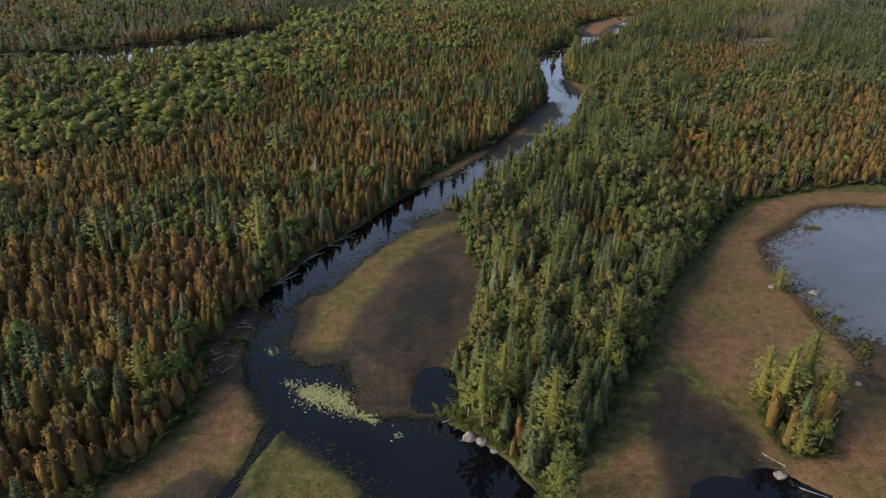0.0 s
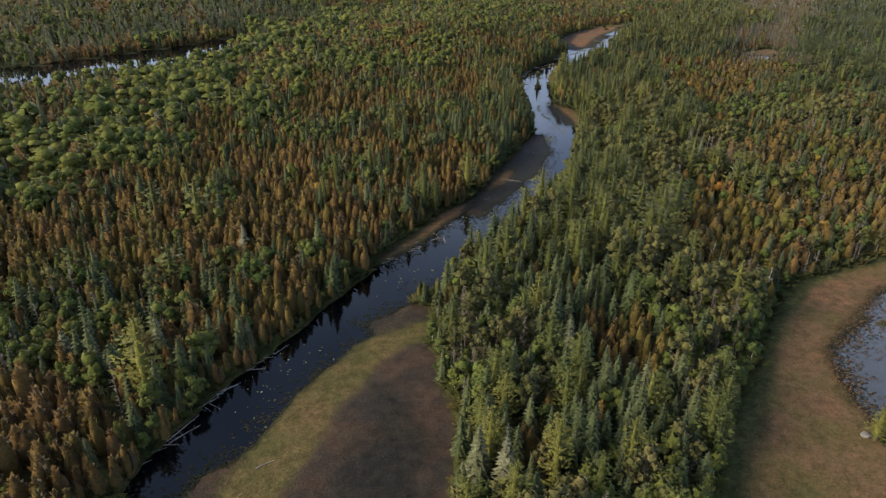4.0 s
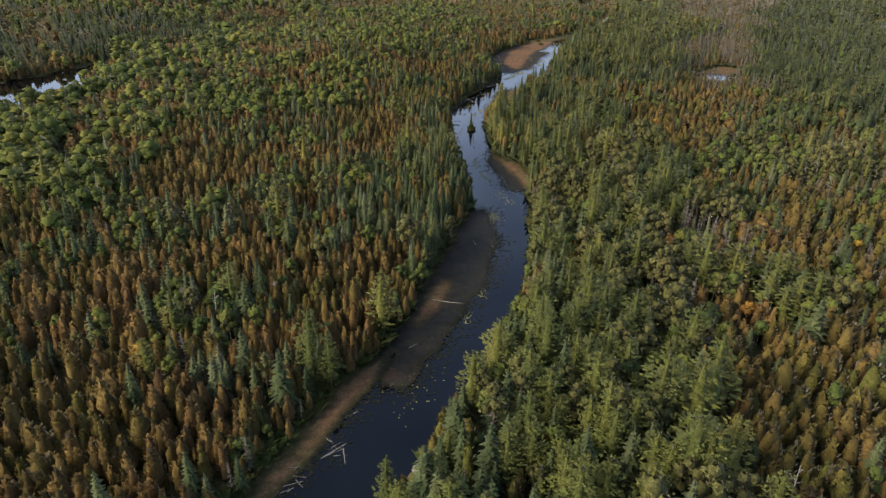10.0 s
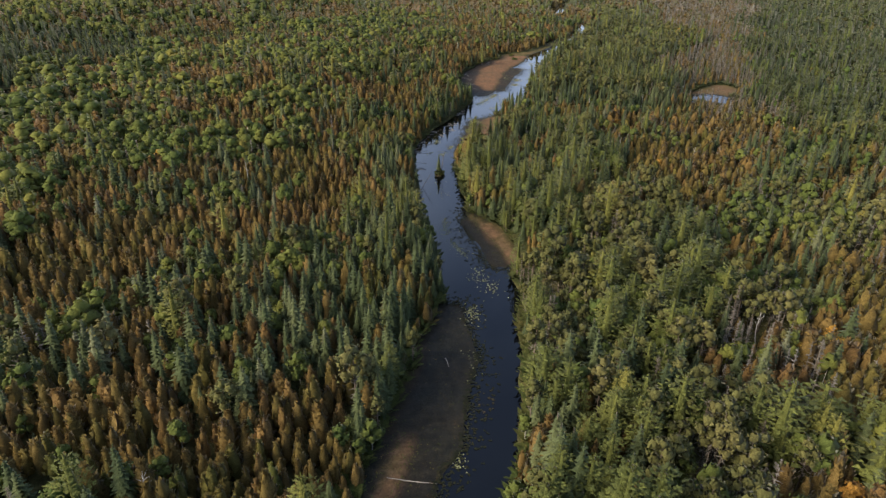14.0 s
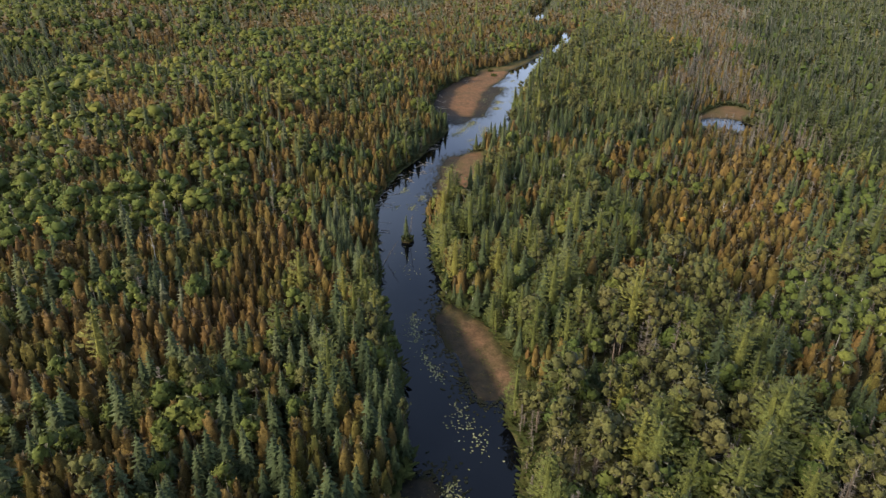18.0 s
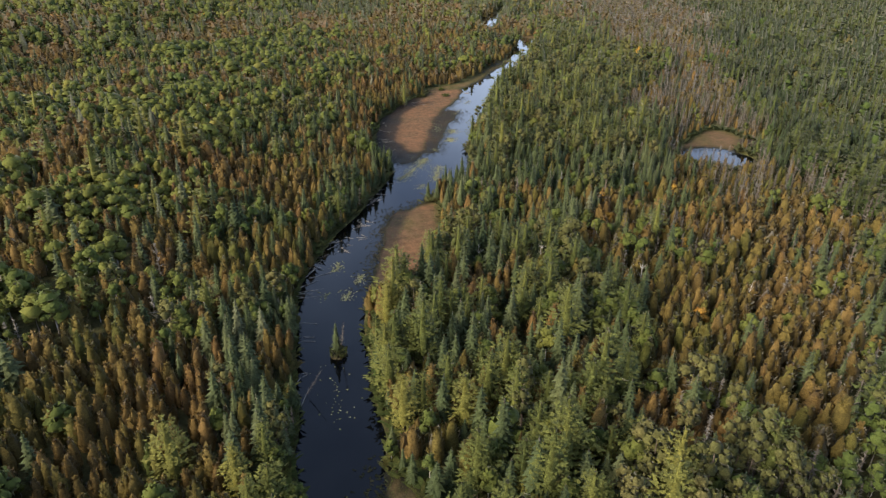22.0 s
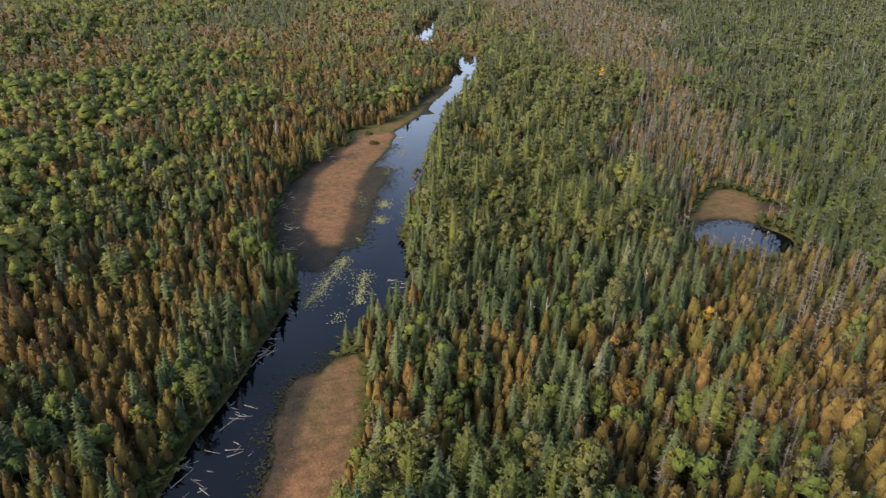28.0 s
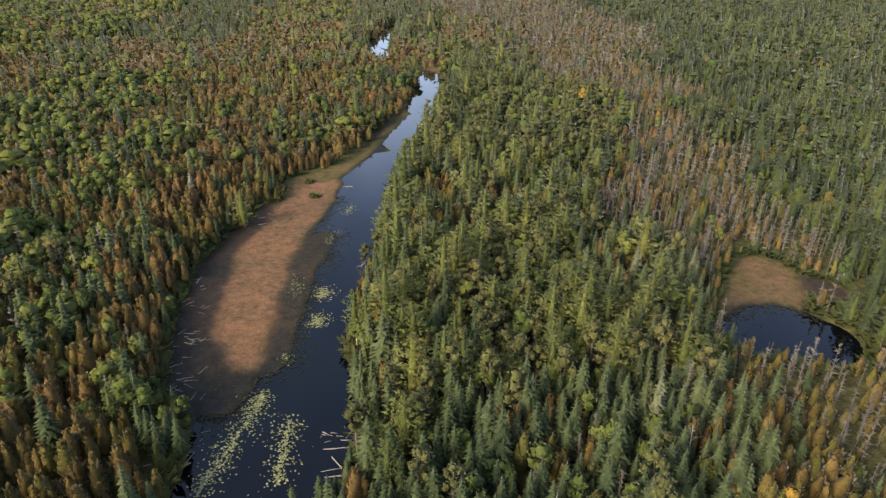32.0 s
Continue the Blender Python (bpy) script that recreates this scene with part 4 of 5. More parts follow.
STAND_WORDS = {"cedar_tree": "dense stand of rust-brown and olive autumn cedars", "spruce_tree": "dense stand of dark narrow pointed spruces", "pine_tree": "scattered tall light-green layered pines",
               "broadleaf_tree": "leafy green broadleaf trees with rounded crowns", "jack_pine": "rounded dull green jack pines with dead grey lower branches", "golden_tree": "scattered small golden-leaved autumn birches", "dead_tree": "scattered bare grey dead trees"}
FAR_WORDS = ("close to the river", "beside the river valley", "on the middle slopes", "on the far hills")



def leafage(name, v, q, nv, faces, material, tint):
    """The chosen faces of a crown as a mesh of their own, or None."""
    if not faces.any():
        return None
    used = np.unique(q[faces])
    place = np.zeros(len(v), int)
    place[used] = np.arange(len(used))
    return quad_mesh(name, v[used], place[q[faces]], [material], attrs=[("tint", "FACE", np.full(faces.sum(), tint))], normals=nv[used])


# single trees of the valley: an empty with a trunk and a crown each
LIMIT = {"cedar_tree": 290, "spruce_tree": 290, "pine_tree": 240, "broadleaf_tree": 290, "golden_tree": 40, "jack_pine": 200, "dead_tree": 200}
near_trees = forest[0]
axis_d = line_distance(near_trees["x"], near_trees["y"])
for ki, kind in enumerate(NAMES):
    build, leaf, th, tr, tb, words = KINDS[kind]
    all_ = np.nonzero(near_trees["kind"] == ki)[0]
    order = all_[np.argsort(axis_d[all_])]
    single, rest = order[:LIMIT[kind]], order[LIMIT[kind]:]
    r = np.random.default_rng(40 + ki)
    models = []
    for k in range(15):
        v, q, nv, slots = build(r, 0)
        tint = (k + 0.5) / 15
        sv, sq = stem(r, th, tr, 6)
        models.append((leafage(kind + "_crown", v, q, nv, slots == 0, leaf, tint), quad_mesh(kind + "_trunk", sv, sq, [tb]), leafage(kind + "_dead", v, q, nv, slots == 2, SNAGGREY, 0.5)))
    stand_out = {"pine_tree": TALL_PINES, "golden_tree": GOLDEN}.get(kind, [])
    made = [(near_trees["x"][i], near_trees["y"][i], near_trees["z"][i], near_trees["tint"][i], near_trees["size"][i], near_trees["wide"][i], near_trees["turn"][i]) for i in single]
    for x, y, high in stand_out:
        s = high / (15.0 if kind == "pine_tree" else 8.8)
        made.append((x, y, float(terrain([x], [y])["h"][0]) - 0.1, r.uniform(0.6, 1.0), s, r.uniform(1.1, 1.35) * (1.1 / s) ** 0.35, r.uniform(0, 6.28)))
    for x, y, z, t, s, wide, turn in made:
        leaves, trunk, bare = models[min(14, int(t * 15))]
        root = tagged(new(kind), words[min(2, int(t * 3))], "tree", kind.replace("_", " ") + "s of the valley")
        w = s * wide
        root.matrix_basis = Matrix.LocRotScale((x, y, z), Euler((0, 0, turn)), (w, w, s))
        bole = part("trunk", trunk, root)
        part("crown", leaves, root)
        if bare:
            part("dead_limb", bare, bole, "bare grey dead lower branches")
    if len(rest):
        tagged(new(kind.split("_")[0] + "_stand", stand_mesh(kind + "_stand", kind, 0, near_trees, rest)), STAND_WORDS[kind] + " " + FAR_WORDS[0], "forest", kind="stuff")
for f in forest[1:]:
    for ki, kind in enumerate(NAMES):
        sel = np.nonzero(f["kind"] == ki)[0]
        if len(sel):
            tagged(new(kind.split("_")[0] + "_stand", stand_mesh(kind + "_stand", kind, f["lod"], f, sel)), STAND_WORDS[kind] + " " + FAR_WORDS[f["lod"]], "forest", kind="stuff")

# ---- meadow, marsh and bank plants ----


def sward(name, spacing, test, blades, high, wide, material, tint, label, category, reach=115, lift=0.0, steep=0.3):
    """Tufts over the part of the plan that test() admits, as one mesh."""
    xs, ys = np.arange(-66, 275, spacing), np.arange(66, 700, spacing)
    X, Y = np.meshgrid(xs, ys)
    X, Y = X.ravel() + R.uniform(-0.5, 0.5, X.size) * spacing, Y.ravel() + R.uniform(-0.5, 0.5, Y.size) * spacing
    near = line_distance(X, Y) < reach
    X, Y = X[near], Y[near]
    G = terrain(X, Y)
    k = test(G)
    X, Y, Z, hue_ = X[k], Y[k], np.maximum(G["h"][k], -0.12), G["hue"][k]
    n_ = len(X)
    pieces = []
    for i in range(blades):
        base = np.stack([X + R.uniform(-0.3, 0.3, n_) * spacing, Y + R.uniform(-0.3, 0.3, n_) * spacing, Z - 0.05 + lift], 1)
        L = R.uniform(*high, n_)
        pieces.append(kites(base, flat(R.uniform(0, 6.28, n_)), L * R.uniform(0.9, 1.5, n_), R.uniform(*wide, n_), L * steep))
    v, q = joined(*pieces)
    q = q[:, ::-1] if np.cross(v[q[0, 2]] - v[q[0, 0]], v[q[0, 3]] - v[q[0, 1]])[2] < 0 else q
    t = np.tile(tint(X, Y, hue_, n_), blades)
    return tagged(new(name, quad_mesh(name, v, q, [material], attrs=[("tint", "FACE", t)], normals=np.tile([[0, 0, 1.0]], (len(v), 1)))), label, category, kind="stuff")


sward("sedge_grass", 1.0, lambda g: (g["sd"] < -2.0) & (g["h"] > 0.02) & (g["damp"] < 0.3) & (R.uniform(0, 1, len(g["h"])) < 0.45), 2, (0.3, 0.6), (0.12, 0.3), SEDGE,
      lambda X, Y, h, n_: np.clip(h + 0.28 * field(X, Y, 21, 9.0) + R.normal(0, 0.1, n_), 0, 1), "tan and orange autumn sedge in wet riverside meadows", "sedge")
sward("lake_reeds", 0.8, lambda g: (g["lake"] > -13) & (g["lake"] < 1.5) & (g["wet"] > 0) & (R.uniform(0, 1, len(g["h"])) < np.exp(np.minimum(g["lake"], 0) / 4.0)), 3, (0.3, 0.7), (0.2, 0.45), SEDGE,
      lambda X, Y, h, n_: np.clip(0.62 + 0.25 * field(X, Y, 25, 9.0) + R.normal(0, 0.12, n_), 0, 1), "thin tan reeds standing out into the shallow lake", "reeds", 160, lift=0.25)
sward("marsh_stubble", 1.05, lambda g: (g["md"] < 0.3) & (g["sd"] > 0) & (g["water"] < 3) & (g["h"] > -0.12) & ((g["damp"] < 0.45) | (R.uniform(0, 1, len(g["h"])) < 0.2)), 2, (0.15, 0.4), (0.12, 0.4), SHRUB,
      lambda X, Y, h, n_: np.clip(0.45 + 0.35 * field(X, Y, 22, 12.0) + R.normal(0, 0.25, n_), 0, 1), "brown drowned marsh plants in shallow water", "marsh plants")
sward("sedge_grass", 0.7, lambda g: (np.abs(g["sd"] + 0.4) < 1.0) & (g["h"] > 0.03) & (g["water"] < 1.5), 2, (0.25, 0.5), (0.1, 0.22), SHRUB,
      lambda X, Y, h, n_: np.clip(0.35 + 0.3 * field(X, Y, 23, 8.0) + R.normal(0, 0.15, n_), 0, 1), "dark green fringe of rushes along the water", "rushes")
sward("water_weed", 0.62, lambda g: (np.minimum(g["md"], g["sd"]) > -1.0) & (np.minimum(g["md"], g["sd"]) < 5.5) & (g["water"] < 0.5) & (g["h"] < 0.05) & (R.uniform(0, 1, len(g["h"])) < 0.9 * np.exp(-np.maximum(np.minimum(g["md"], g["sd"]), 0) / 1.9)), 3, (0.2, 0.45), (0.3, 0.75), WEED,
      lambda X, Y, h, n_: np.clip(0.3 + 0.3 * field(X, Y, 26, 7.0) + R.normal(0, 0.15, n_), 0, 1), "dark drowned weed thinning out into deeper water", "water weed", 125, lift=0.18, steep=0.12)
sward("bank_shrubs", 1.3, lambda g: (g["clear"] > 0.0) & (g["clear"] < 3.6) & (g["h"] > 0.1), 6, (0.5, 2.1), (0.5, 1.2), SHRUB,
      lambda X, Y, h, n_: np.clip(0.3 + 0.35 * field(X, Y, 24, 10.0) + R.normal(0, 0.12, n_), 0, 1), "low green and rusty shrubs along the forest edge", "shrubs", 150, steep=0.9)

sward("drowned_stems", 1.25, lambda g: (g["damp"] > 0.2) & (g["h"] > 0.0) & (R.uniform(0, 1, len(g["h"])) < 0.7), 3, (0.25, 0.75), (0.05, 0.13), WEED,
      lambda X, Y, h, n_: np.clip(0.8 + R.normal(0, 0.25, n_), 0, 1), "dark broken stems strewn over wet mud", "dead stems")

# ---- lily pads: strokes and how many pads each carries ----
LILIES = [(3400, [(-28.5, 109.0, 2.0), (-24.5, 107.8, 3.4), (-20, 105.5, 2.9), (-16.5, 102.8, 1.3), (-13, 100.2, 0.6)]), (30, [(-39, 123.5, 1.2), (-38.6, 122, 1.0)]), (40, [(-33, 111.5, 0.9), (-30.8, 111.2, 0.9)]),
          (14, [(-8.5, 96.5, 0.7), (-7.5, 95.8, 0.7)]), (90, [(67, 366, 2.0), (69, 352, 2.4)]), (80, [(61, 346, 1.6), (60, 341, 1.8)]), (30, [(57, 327, 1.2), (55, 318, 1.2)]), (26, [(47, 296, 0.9), (46.5, 293, 0.9)]), (40, [(42, 286, 0.8), (40, 281, 1.0)]),
          (110, [(65, 401, 1.2), (63.5, 389, 1.5)]), (90, [(64, 386, 1.0), (66, 374, 1.2)]), (70, [(78.5, 487, 1.4), (77, 482, 1.0)]), (60, [(83.5, 478, 1.2), (82, 474, 1.0)]), (60, [(79, 470, 1.6), (77, 466, 1.0)]), (20, [(73, 471, 1.0), (72, 468, 1.0)])]
LILIES += [(620, [(127, 567, 1.2), (124, 562, 2.2), (118, 554, 2.2), (111, 545, 1.6)]), (300, [(130, 557, 1.8), (127, 549, 2.2), (124, 542, 1.4)]), (90, [(146, 614, 1.5), (143, 602, 1.5)]), (180, [(151, 603, 1.8), (149, 598, 1.8)]), (190, [(146, 590, 1.9), (144.5, 587, 1.6)]),
           (40, [(135, 578, 1.0), (134, 575, 0.8)]), (60, [(165, 636, 1.6), (160, 628, 1.2)]), (60, [(176, 652, 1.6), (172, 646, 1.2)]), (40, [(119, 539, 1.6), (116, 536, 1.0)]), (20, [(30, 262, 4), (20, 248, 3)]), (16, [(5, 224, 4), (-4, 212, 3)]), (24, [(-20, 186, 3), (-32, 165, 3)]), (30, [(70, 440, 4), (68, 420, 3)])]
pv, pq, pt, o = [], [], [], 0
for count, chain in LILIES:
    pts = np.array(chain, float)
    for _ in range(int(count * 1.5)):
        i = R.integers(0, len(pts) - 1)
        x, y, rad = pts[i] + R.uniform(0, 1) * (pts[i + 1] - pts[i])
        a, d = R.uniform(0, 6.28), rad * abs(R.normal(0, 0.62 if count > 2000 else 1.05))
        s, turn = R.uniform(0.1, 0.22), R.uniform(0, 6.28)
        ang = turn + np.linspace(0.25, 6.03, 8)
        pv.append(np.stack([x + d * math.cos(a) + s * np.cos(ang), y + d * math.sin(a) + s * np.sin(ang), 0.018 + R.uniform(0, 0.012) + R.uniform(0, 0.05) * (np.arange(8) % 3 == 0)], 1))
        pq.append(np.array([[0, 1, 2, 7], [2, 3, 6, 7], [3, 4, 5, 6]]) + o)
        pt += [R.uniform(0, 1)] * 3
        o += 8
tagged(new("lily_pads", quad_mesh("lily_pads", np.concatenate(pv), np.concatenate(pq), [LILY], attrs=[("tint", "FACE", pt)])), "yellow-green lily pads floating in loose rafts", "lily pads", kind="stuff")

# ---- driftwood: (x, y, length, heading) ----
LOGS = [(10.5, 240.2, 3.9, -86), (9.5, 242.7, 7.2, 39), (-8.1, 224.8, 9.9, 44), (-8.6, 224.9, 5.3, 52), (0.6, 233.4, 1.9, 20), (37.8, 291.3, 8.5, -18), (26.5, 273.3, 2.4, 34), (21.8, 225.6, 2.2, -50), (18.5, 222.7, 1.4, 48), (24.1, 227.5, 2.5, -84), (12.0, 251.5, 3.3, 30),
        (50.5, 324.0, 3.3, -89), (67.5, 470.0, 5.6, -30), (68.9, 476.8, 7.0, 28), (66.4, 457.9, 5.0, -24), (67.0, 472.4, 5.2, -21), (71.8, 485.0, 5.1, 55), (133.8, 538.9, 4.2, -20), (135.9, 545.5, 4.8, -20), (134.9, 541.0, 5.2, -78), (134.4, 531.3, 5.1, -30), (136.2, 549.0, 4.0, -34)]
LOGS += [(72.8, 481, 6.5, 15), (69.6, 473.4, 7.0, 6), (68.2, 470.2, 6.5, -4), (79, 497.5, 5.0, 38), (-24.5, 148.5, 3.6, 32), (-35, 172, 7.5, 40), (-41.5, 157, 6.5, 48), (97.5, 528.4, 8.0, 48), (107.5, 553.0, 7.3, 58), (-49.6, 125.8, 3.7, -17), (-49.0, 134.4, 2.4, -12), (-42.5, 158.5, 9.0, 62), (-40.2, 165.2, 7.1, 50), (-33.4, 176.8, 5.8, 9), (-28.2, 140.2, 3.8, 55), (1.4, 100.4, 3.0, 30), (64.5, 83.0, 4.5, -27), (60.2, 91.0, 6.0, -51),
         (-38.4, 168.9, 5.5, 61), (-42.9, 161.0, 4.4, 50), (-46.4, 149.6, 2.5, 43), (-28.3, 184.3, 4.5, 54), (-29.0, 182.6, 3.1, -3), (179.5, 669.4, 5.1, 155), (165.0, 610.8, 4.0, 17), (87.9, 508.4, 4.0, 35), (165.5, 611.5, 5.0, 50), (62.6, 430.5, 5.0, 66)]
# heaps of smaller snags: (x, y, how many, spread)
HEAPS = [(99.5, 531, 6, 2.2), (90, 511.5, 8, 2.2), (81, 501, 8, 2.4), (74, 492, 9, 2.4), (70.5, 483.5, 8, 2.2), (66.5, 472, 6, 2.0), (110.5, 562, 16, 3.2), (108.5, 556, 12, 2.4), (112, 574, 10, 2.8), (113, 582, 9, 2.6), (134.5, 536, 8, 2.4), (136.5, 548, 6, 2.0), (-44, 155, 7, 2.2), (-39, 167, 8, 2.2), (-32, 178, 5, 1.8), (-51, 118, 6, 2.4), (88, 503, 6, 2.0), (80, 495, 5, 2.0), (99, 530, 6, 2.0),
         (-10, 222, 4, 1.4), (116, 594, 6, 2.4), (4, 101, 4, 1.5), (66, 452, 3, 1.2), (63.5, 438, 3, 1.2), (100, 124, 4, 2.0), (8, 94, 5, 1.6),
         (120, 606, 7, 3.0), (124, 617, 5, 3.0), (116, 590, 7, 3.0), (270, 545, 3, 1.5), (-6, 226, 8, 1.6), (2, 236, 6, 1.6), (8, 243, 6, 1.6), (21, 229, 5, 1.2),
         (-49, 120, 7, 2.4), (-48, 133, 6, 2.4), (150, 650, 6, 3.0), (107, 556, 9, 2.5), (104, 545, 7, 2.0), (101, 536, 5, 2.0)]


def log_mesh(k):
    r = np.random.default_rng(300 + k)
    n_ = 7
    z = np.linspace(-0.5, 0.5, n_) * 6
    rad = np.linspace(0.2, 0.07, n_) * r.uniform(0.85, 1.2)
    bend = 0.35 * np.sin(np.linspace(0, 2.6, n_)) * r.uniform(-1, 1)
    v, q = lathe(rad, z, 7, r, 0.07, bend, 0.1 * np.sin(np.linspace(0, 4, n_)))
    pieces = [(v[:, [2, 0, 1]], q)]
    for _ in range(4 + k % 3):
        t = r.uniform(-2, 2.8)
        sv, sq = lathe([0.05, 0.035, 0.012], [0, 0.45, r.uniform(0.8, 1.5)], 4, r, 0.05)
        turn = np.array(Euler((r.uniform(-1.9, 1.9), r.uniform(0.3, 1.0), 0)).to_matrix())
        pieces.append((sv @ turn.T + [t, np.interp(t, z, bend), 0.0], sq))
    # a torn root plate at the thick end
    a = np.arange(6) * 1.05 + r.uniform(0, 1)
    for b_ in a:
        sv, sq = lathe([0.09, 0.03], [0, r.uniform(0.35, 0.7)], 4, r, 0.1)
        pieces.append((sv @ np.array(Euler((b_, -1.2, 0), "YXZ").to_matrix()).T * [0.6, 1, 1] + [-3.0, 0, 0], sq))
    v, q = joined(*pieces)
    return quad_mesh("driftwood", v, q, [DRIFT], smooth=False)


log_meshes = [log_mesh(k) for k in range(5)]
LOG_WORDS = ("long bleached grey log with broken stubs lying at the waterline", "short bleached driftwood snag stranded on the bank", "weathered grey fallen trunk half in the dark water")


def lay_log(x, y, length, heading, k, thick=1.0):
    z = max(0.04, float(terrain([x], [y])["h"][0]) + 0.05)
    ob = tagged(new("fallen_log", log_meshes[k % 5]), LOG_WORDS[0] if length > 5 else LOG_WORDS[1 + k % 2], "log", "logs along the banks")
    ob.matrix_basis = Matrix.LocRotScale((x, y, z), Euler((0.4 * k, radians(2.0 * math.sin(k * 1.7)), radians(heading))), (length / 6, thick, thick))


for k, (x, y, length, heading) in enumerate(LOGS):
    lay_log(x, y, length, heading, k, 0.36 + 0.035 * length)
for x, y, count, spread in HEAPS:
    for k in range(count):
        lay_log(x + R.normal(0, spread * 0.6), y + R.normal(0, spread), R.uniform(1.0, 3.6), R.uniform(-60, 60), k, R.uniform(0.22, 0.5))


# ---- rocks ----
def boulder(x, y, sx, sy, sz, seed, label, sink=0.25):
    bm = bmesh.new()
    bmesh.ops.create_icosphere(bm, subdivisions=3, radius=1.0)
    for v in bm.verts:
        p = v.co * 1.3 + Vector((seed * 7.1, seed, 0))
        v.co *= 1 + 0.3 * noise.noise(p) + 0.12 * noise.noise(p * 3.1)
        v.co.z = max(v.co.z, -0.6)
        v.co = Vector((v.co.x * sx, v.co.y * sy, v.co.z * sz))
    me = bpy.data.meshes.new("boulder")
    bm.to_mesh(me)
    bm.free()
    me.materials.append(ROCK)
    ob = tagged(new("boulder", me), label, "rock", "rocks on the shore")
    z = max(-0.1, float(terrain([x], [y])["h"][0]))
    ob.location = (x, y, z + 0.6 * sz - sink * sz)
    return ob


boulder(5.4, 95.4, 1.3, 0.8, 1.3, 1, "large pale rock at the wooded point above the water")
boulder(7.6, 94.6, 1.1, 0.8, 0.8, 2, "brownish rounded rock at the wooded point")
boulder(9.8, 92.2, 0.7, 0.6, 0.4, 3, "low grey rock at the waterline")
boulder(23.8, 234.4, 1.5, 1.2, 1.0, 4, "pale grey rock on the river bank under spruces")
boulder(24.2, 232.4, 0.9, 0.8, 0.6, 5, "small grey rock on the river bank")
for k, (x, y, s) in enumerate([(60.2, 86.8, 0.9), (88.0, 153.2, 0.8), (98.2, 151, 0.9), (93, 139.6, 0.6), (97.5, 139, 0.6), (94.5, 124, 0.7), (88, 112, 0.6), (-51, 112.5, 0.9)]):
    boulder(x, y, s * 1.2, s, s * 0.7, 10 + k, "small pale rock at the edge of the meadow and water")

# ---- the islet in the river, hummocks in the marsh ----


def hummock(name, x, y, sx, sy, sz, material, tint, blades, high, label, category):
    root = tagged(new(name), label, category)
    root.location = (x, y, 0)
    bm = bmesh.new()
    bmesh.ops.create_icosphere(bm, subdivisions=3, radius=1.0)
    for v in bm.verts:
        v.co *= 1 + 0.2 * noise.noise(v.co * 2 + Vector((x, y, 0)))
        v.co = Vector((v.co.x * sx, v.co.y * sy, v.co.z * sz))
    me = bpy.data.meshes.new("mound")
    bm.to_mesh(me)
    bm.free()
    me.materials.append(GROUND)
    for key, val in (("mat", 0.6), ("meadow", 1.0)):
        me.attributes.new(key, "FLOAT", "POINT").data.foreach_set("value", [val] * len(me.vertices))
    part("mound", me, root)
    a, d = R.uniform(0, 6.28, blades), np.sqrt(R.uniform(0, 1, blades)) * 0.95
    base = np.stack([sx * d * np.cos(a), sy * d * np.sin(a), sz * np.sqrt(1 - d ** 2) * 0.9], 1)
    v, q = kites(base, flat(a + R.uniform(-1, 1, blades)), R.uniform(0.2, 0.7, blades), R.uniform(0.3, 0.7, blades), R.uniform(*high, blades))
    part("foliage", quad_mesh("foliage", v, q, [material], attrs=[("tint", "FACE", np.clip(R.normal(tint, 0.15, blades), 0, 1))]), root)
    return root


hummock("islet", 71.4, 443.2, 1.9, 2.2, 0.75, SHRUB, 0.35, 150, (0.4, 1.3), "tiny shrub-covered islet of peat in the dark river", "islet")
hummock("grass_hummock", -6.1, 133.5, 1.7, 1.0, 0.3, SEDGE, 0.15, 70, (0.2, 0.5), "pale yellow-green grass hummock in the dark marsh", "hummock")
hummock("grass_hummock", 118, 192, 3.2, 1.2, 0.3, SEDGE, 0.2, 70, (0.2, 0.5), "olive grass hummock in the grey lake", "hummock")
for x, y, s in [(167, 664, 2.2), (169, 678, 2.0), (93, 140, 1.8), (97, 137.5, 1.3), (95, 123, 1.6), (97, 126, 1.2), (91, 151, 1.4), (-47, 126, 1.8), (-47.5, 140.5, 1.6)]:
    hummock("shore_bush", x, y, s, s * 0.8, s * 0.5, SHRUB, 0.3, 80, (0.4, 1.1), "low olive shrub clump at the edge of the meadow", "shrub")


def lone(kind, x, y, z, high, wide, seed, label, lean=0.0):
    build, leaf, th, tr, tb, words = KINDS[kind]
    r = np.random.default_rng(seed)
    v, q, nv, slots = build(r, 0)
    root = tagged(new(kind), label, "tree")
    s = high / th
    root.matrix_basis = Matrix.LocRotScale((x, y, z), Euler((lean, lean * 0.6, seed)), (s * wide, s * wide, s))
    part("trunk", quad_mesh("trunk", *stem(r, th, tr, 6), [tb]), root)
    part("crown", quad_mesh("crown", v, q, [leaf], attrs=[("tint", "FACE", np.full(len(q), 0.5))], normals=nv), root)


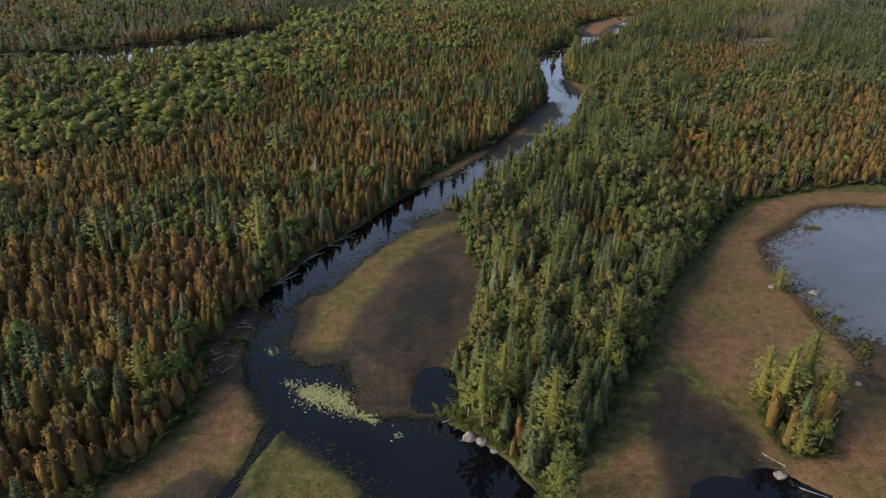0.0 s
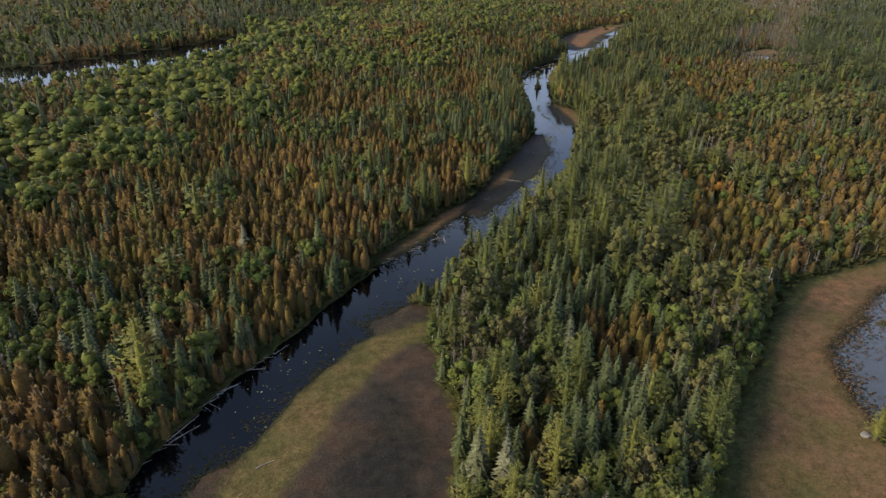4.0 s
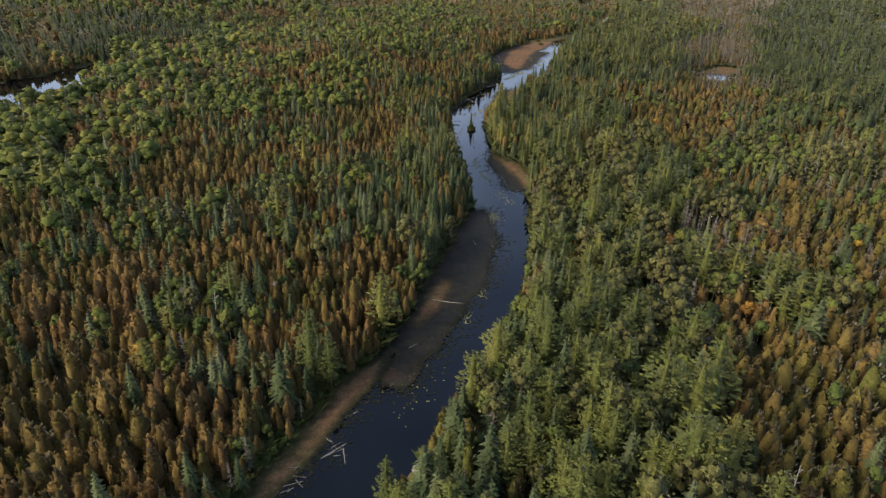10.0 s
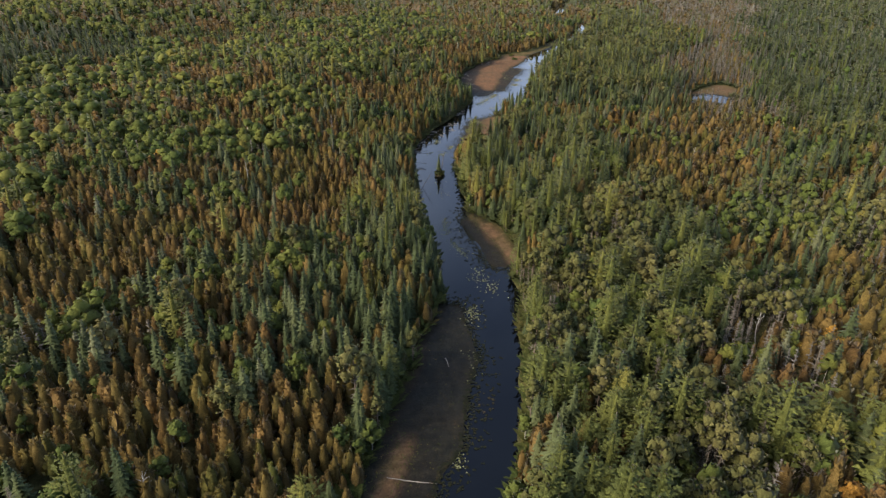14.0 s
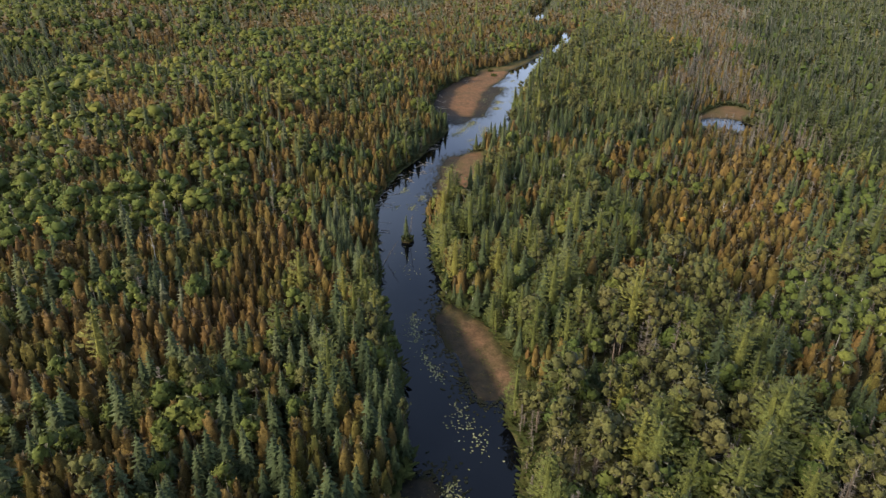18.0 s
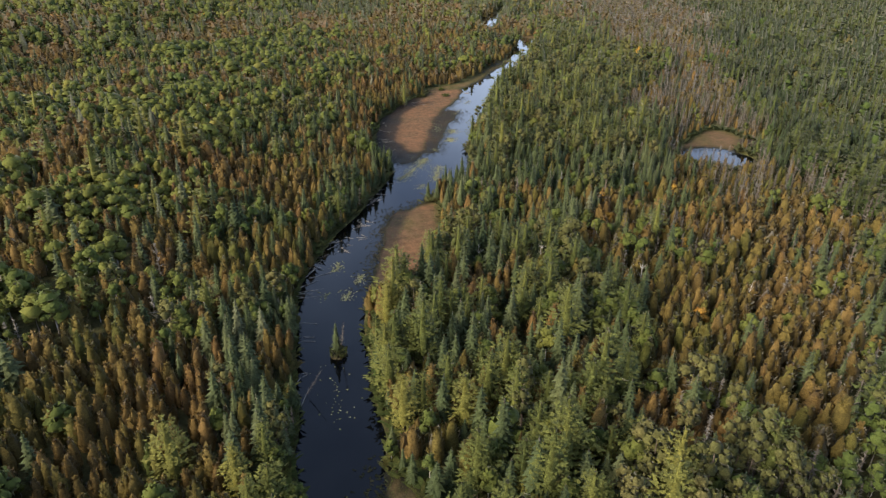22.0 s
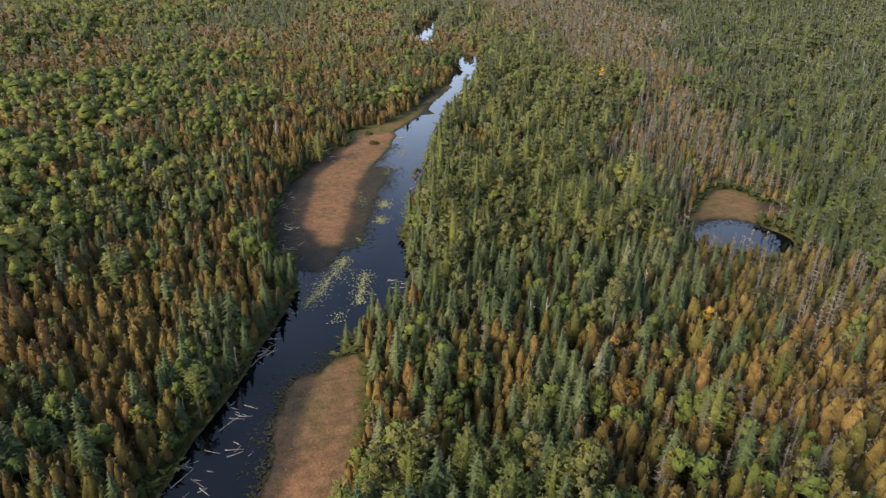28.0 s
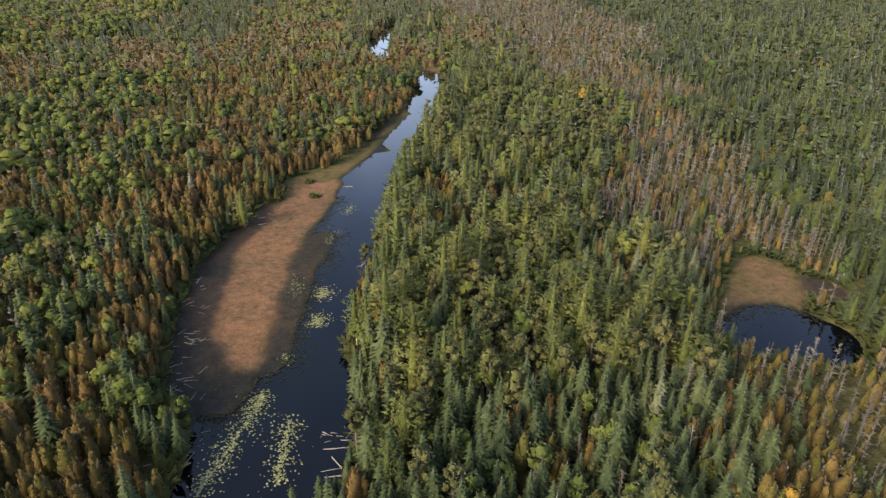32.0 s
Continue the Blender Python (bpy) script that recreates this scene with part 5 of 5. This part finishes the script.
for k, (kind, x, y, high) in enumerate([("cedar_tree", 64.5, 94, 9), ("cedar_tree", 73, 98, 10), ("cedar_tree", 76, 105, 8), ("spruce_tree", 67.5, 96, 12), ("spruce_tree", 69, 107, 13), ("spruce_tree", 74.5, 108, 10), ("cedar_tree", 67, 104, 11), ("broadleaf_tree", 70, 93, 7), ("cedar_tree", 63.5, 99, 8)]):
    lone(kind, x, y, 0.5, high, 0.95, 60 + k, {"cedar_tree": "olive-brown cedar in a tight clump on a meadow island", "spruce_tree": "dark pointed spruce in a tight clump on a meadow island", "broadleaf_tree": "leafy green tree at the foot of the island clump"}[kind])
lone("spruce_tree", 71.2, 443.6, 0.3, 8.2, 0.75, 5, "small dark spruce growing on the tiny river islet")
lone("dead_tree", 72.1, 443.9, 0.3, 9.5, 0.7, 6, "thin bare dead stem leaning from the river islet", 0.25)
lone("dead_tree", 62.8, 431.0, 0.2, 7.5, 0.7, 7, "bare grey dead tree leaning over the river", 0.45)


# ---- bare birches that show pale limbs among the green crowns ----
BARE = [(113.8, 467.2), (128.5, 461.0), (130.9, 456.8), (149.6, 446.1), (145.8, 445.9), (169.8, 429.9), (117.1, 241.9), (92.2, 203.3), (83.4, 217.6), (66.4, 211.9), (121.8, 317.1), (115.3, 355.3), (-92.1, 164.5), (6.5, 327.7), (-18.3, 286.1), (-4.9, 291.7), (0.4, 437.9), (159.4, 511.5), (155.6, 511.8), (188.9, 512.5)]


def bare_birch(k, x, y):
    r = np.random.default_rng(700 + k)
    high = r.uniform(9.0, 11.0)
    root = tagged(new("bare_birch"), "bare bleached birch with a few crooked pale limbs", "tree", "bare birches in the forest")
    root.location = (x, y, float(terrain([x], [y])["h"][0]) - 0.1)
    c = np.cumsum(r.uniform(-0.22, 0.22, (6, 2)), axis=0)
    c[0] = 0
    z = np.linspace(0, 1, 6) * high
    bole = part("trunk", quad_mesh("trunk", *lathe(np.array([0.17, 0.15, 0.13, 0.1, 0.07, 0.02]), z, 6, r, 0.05, c[:, 0], c[:, 1]), [BIRCH]), root)
    for i in range(7):
        u = r.uniform(0.5, 0.92)
        L = r.uniform(1.0, 2.4) * (1.25 - u)
        v, q = lathe([0.06, 0.045, 0.03, 0.01], np.array([0, 0.35, 0.7, 1.0]) * L * 1.6, 4, r, 0.04, np.array([0, 0.1, 0.05, 0.25]) * L)
        turn = np.array(Euler((0, r.uniform(0.5, 1.0), i * 2.4 + r.uniform(-0.4, 0.4)), "XYZ").to_matrix())
        at = [np.interp(u * high, z, c[:, 0]), np.interp(u * high, z, c[:, 1]), u * high]
        part("limb", quad_mesh("limb", v @ turn.T + at, q, [BIRCH]), bole)


for k, (x, y) in enumerate(BARE):
    bare_birch(k, x, y)
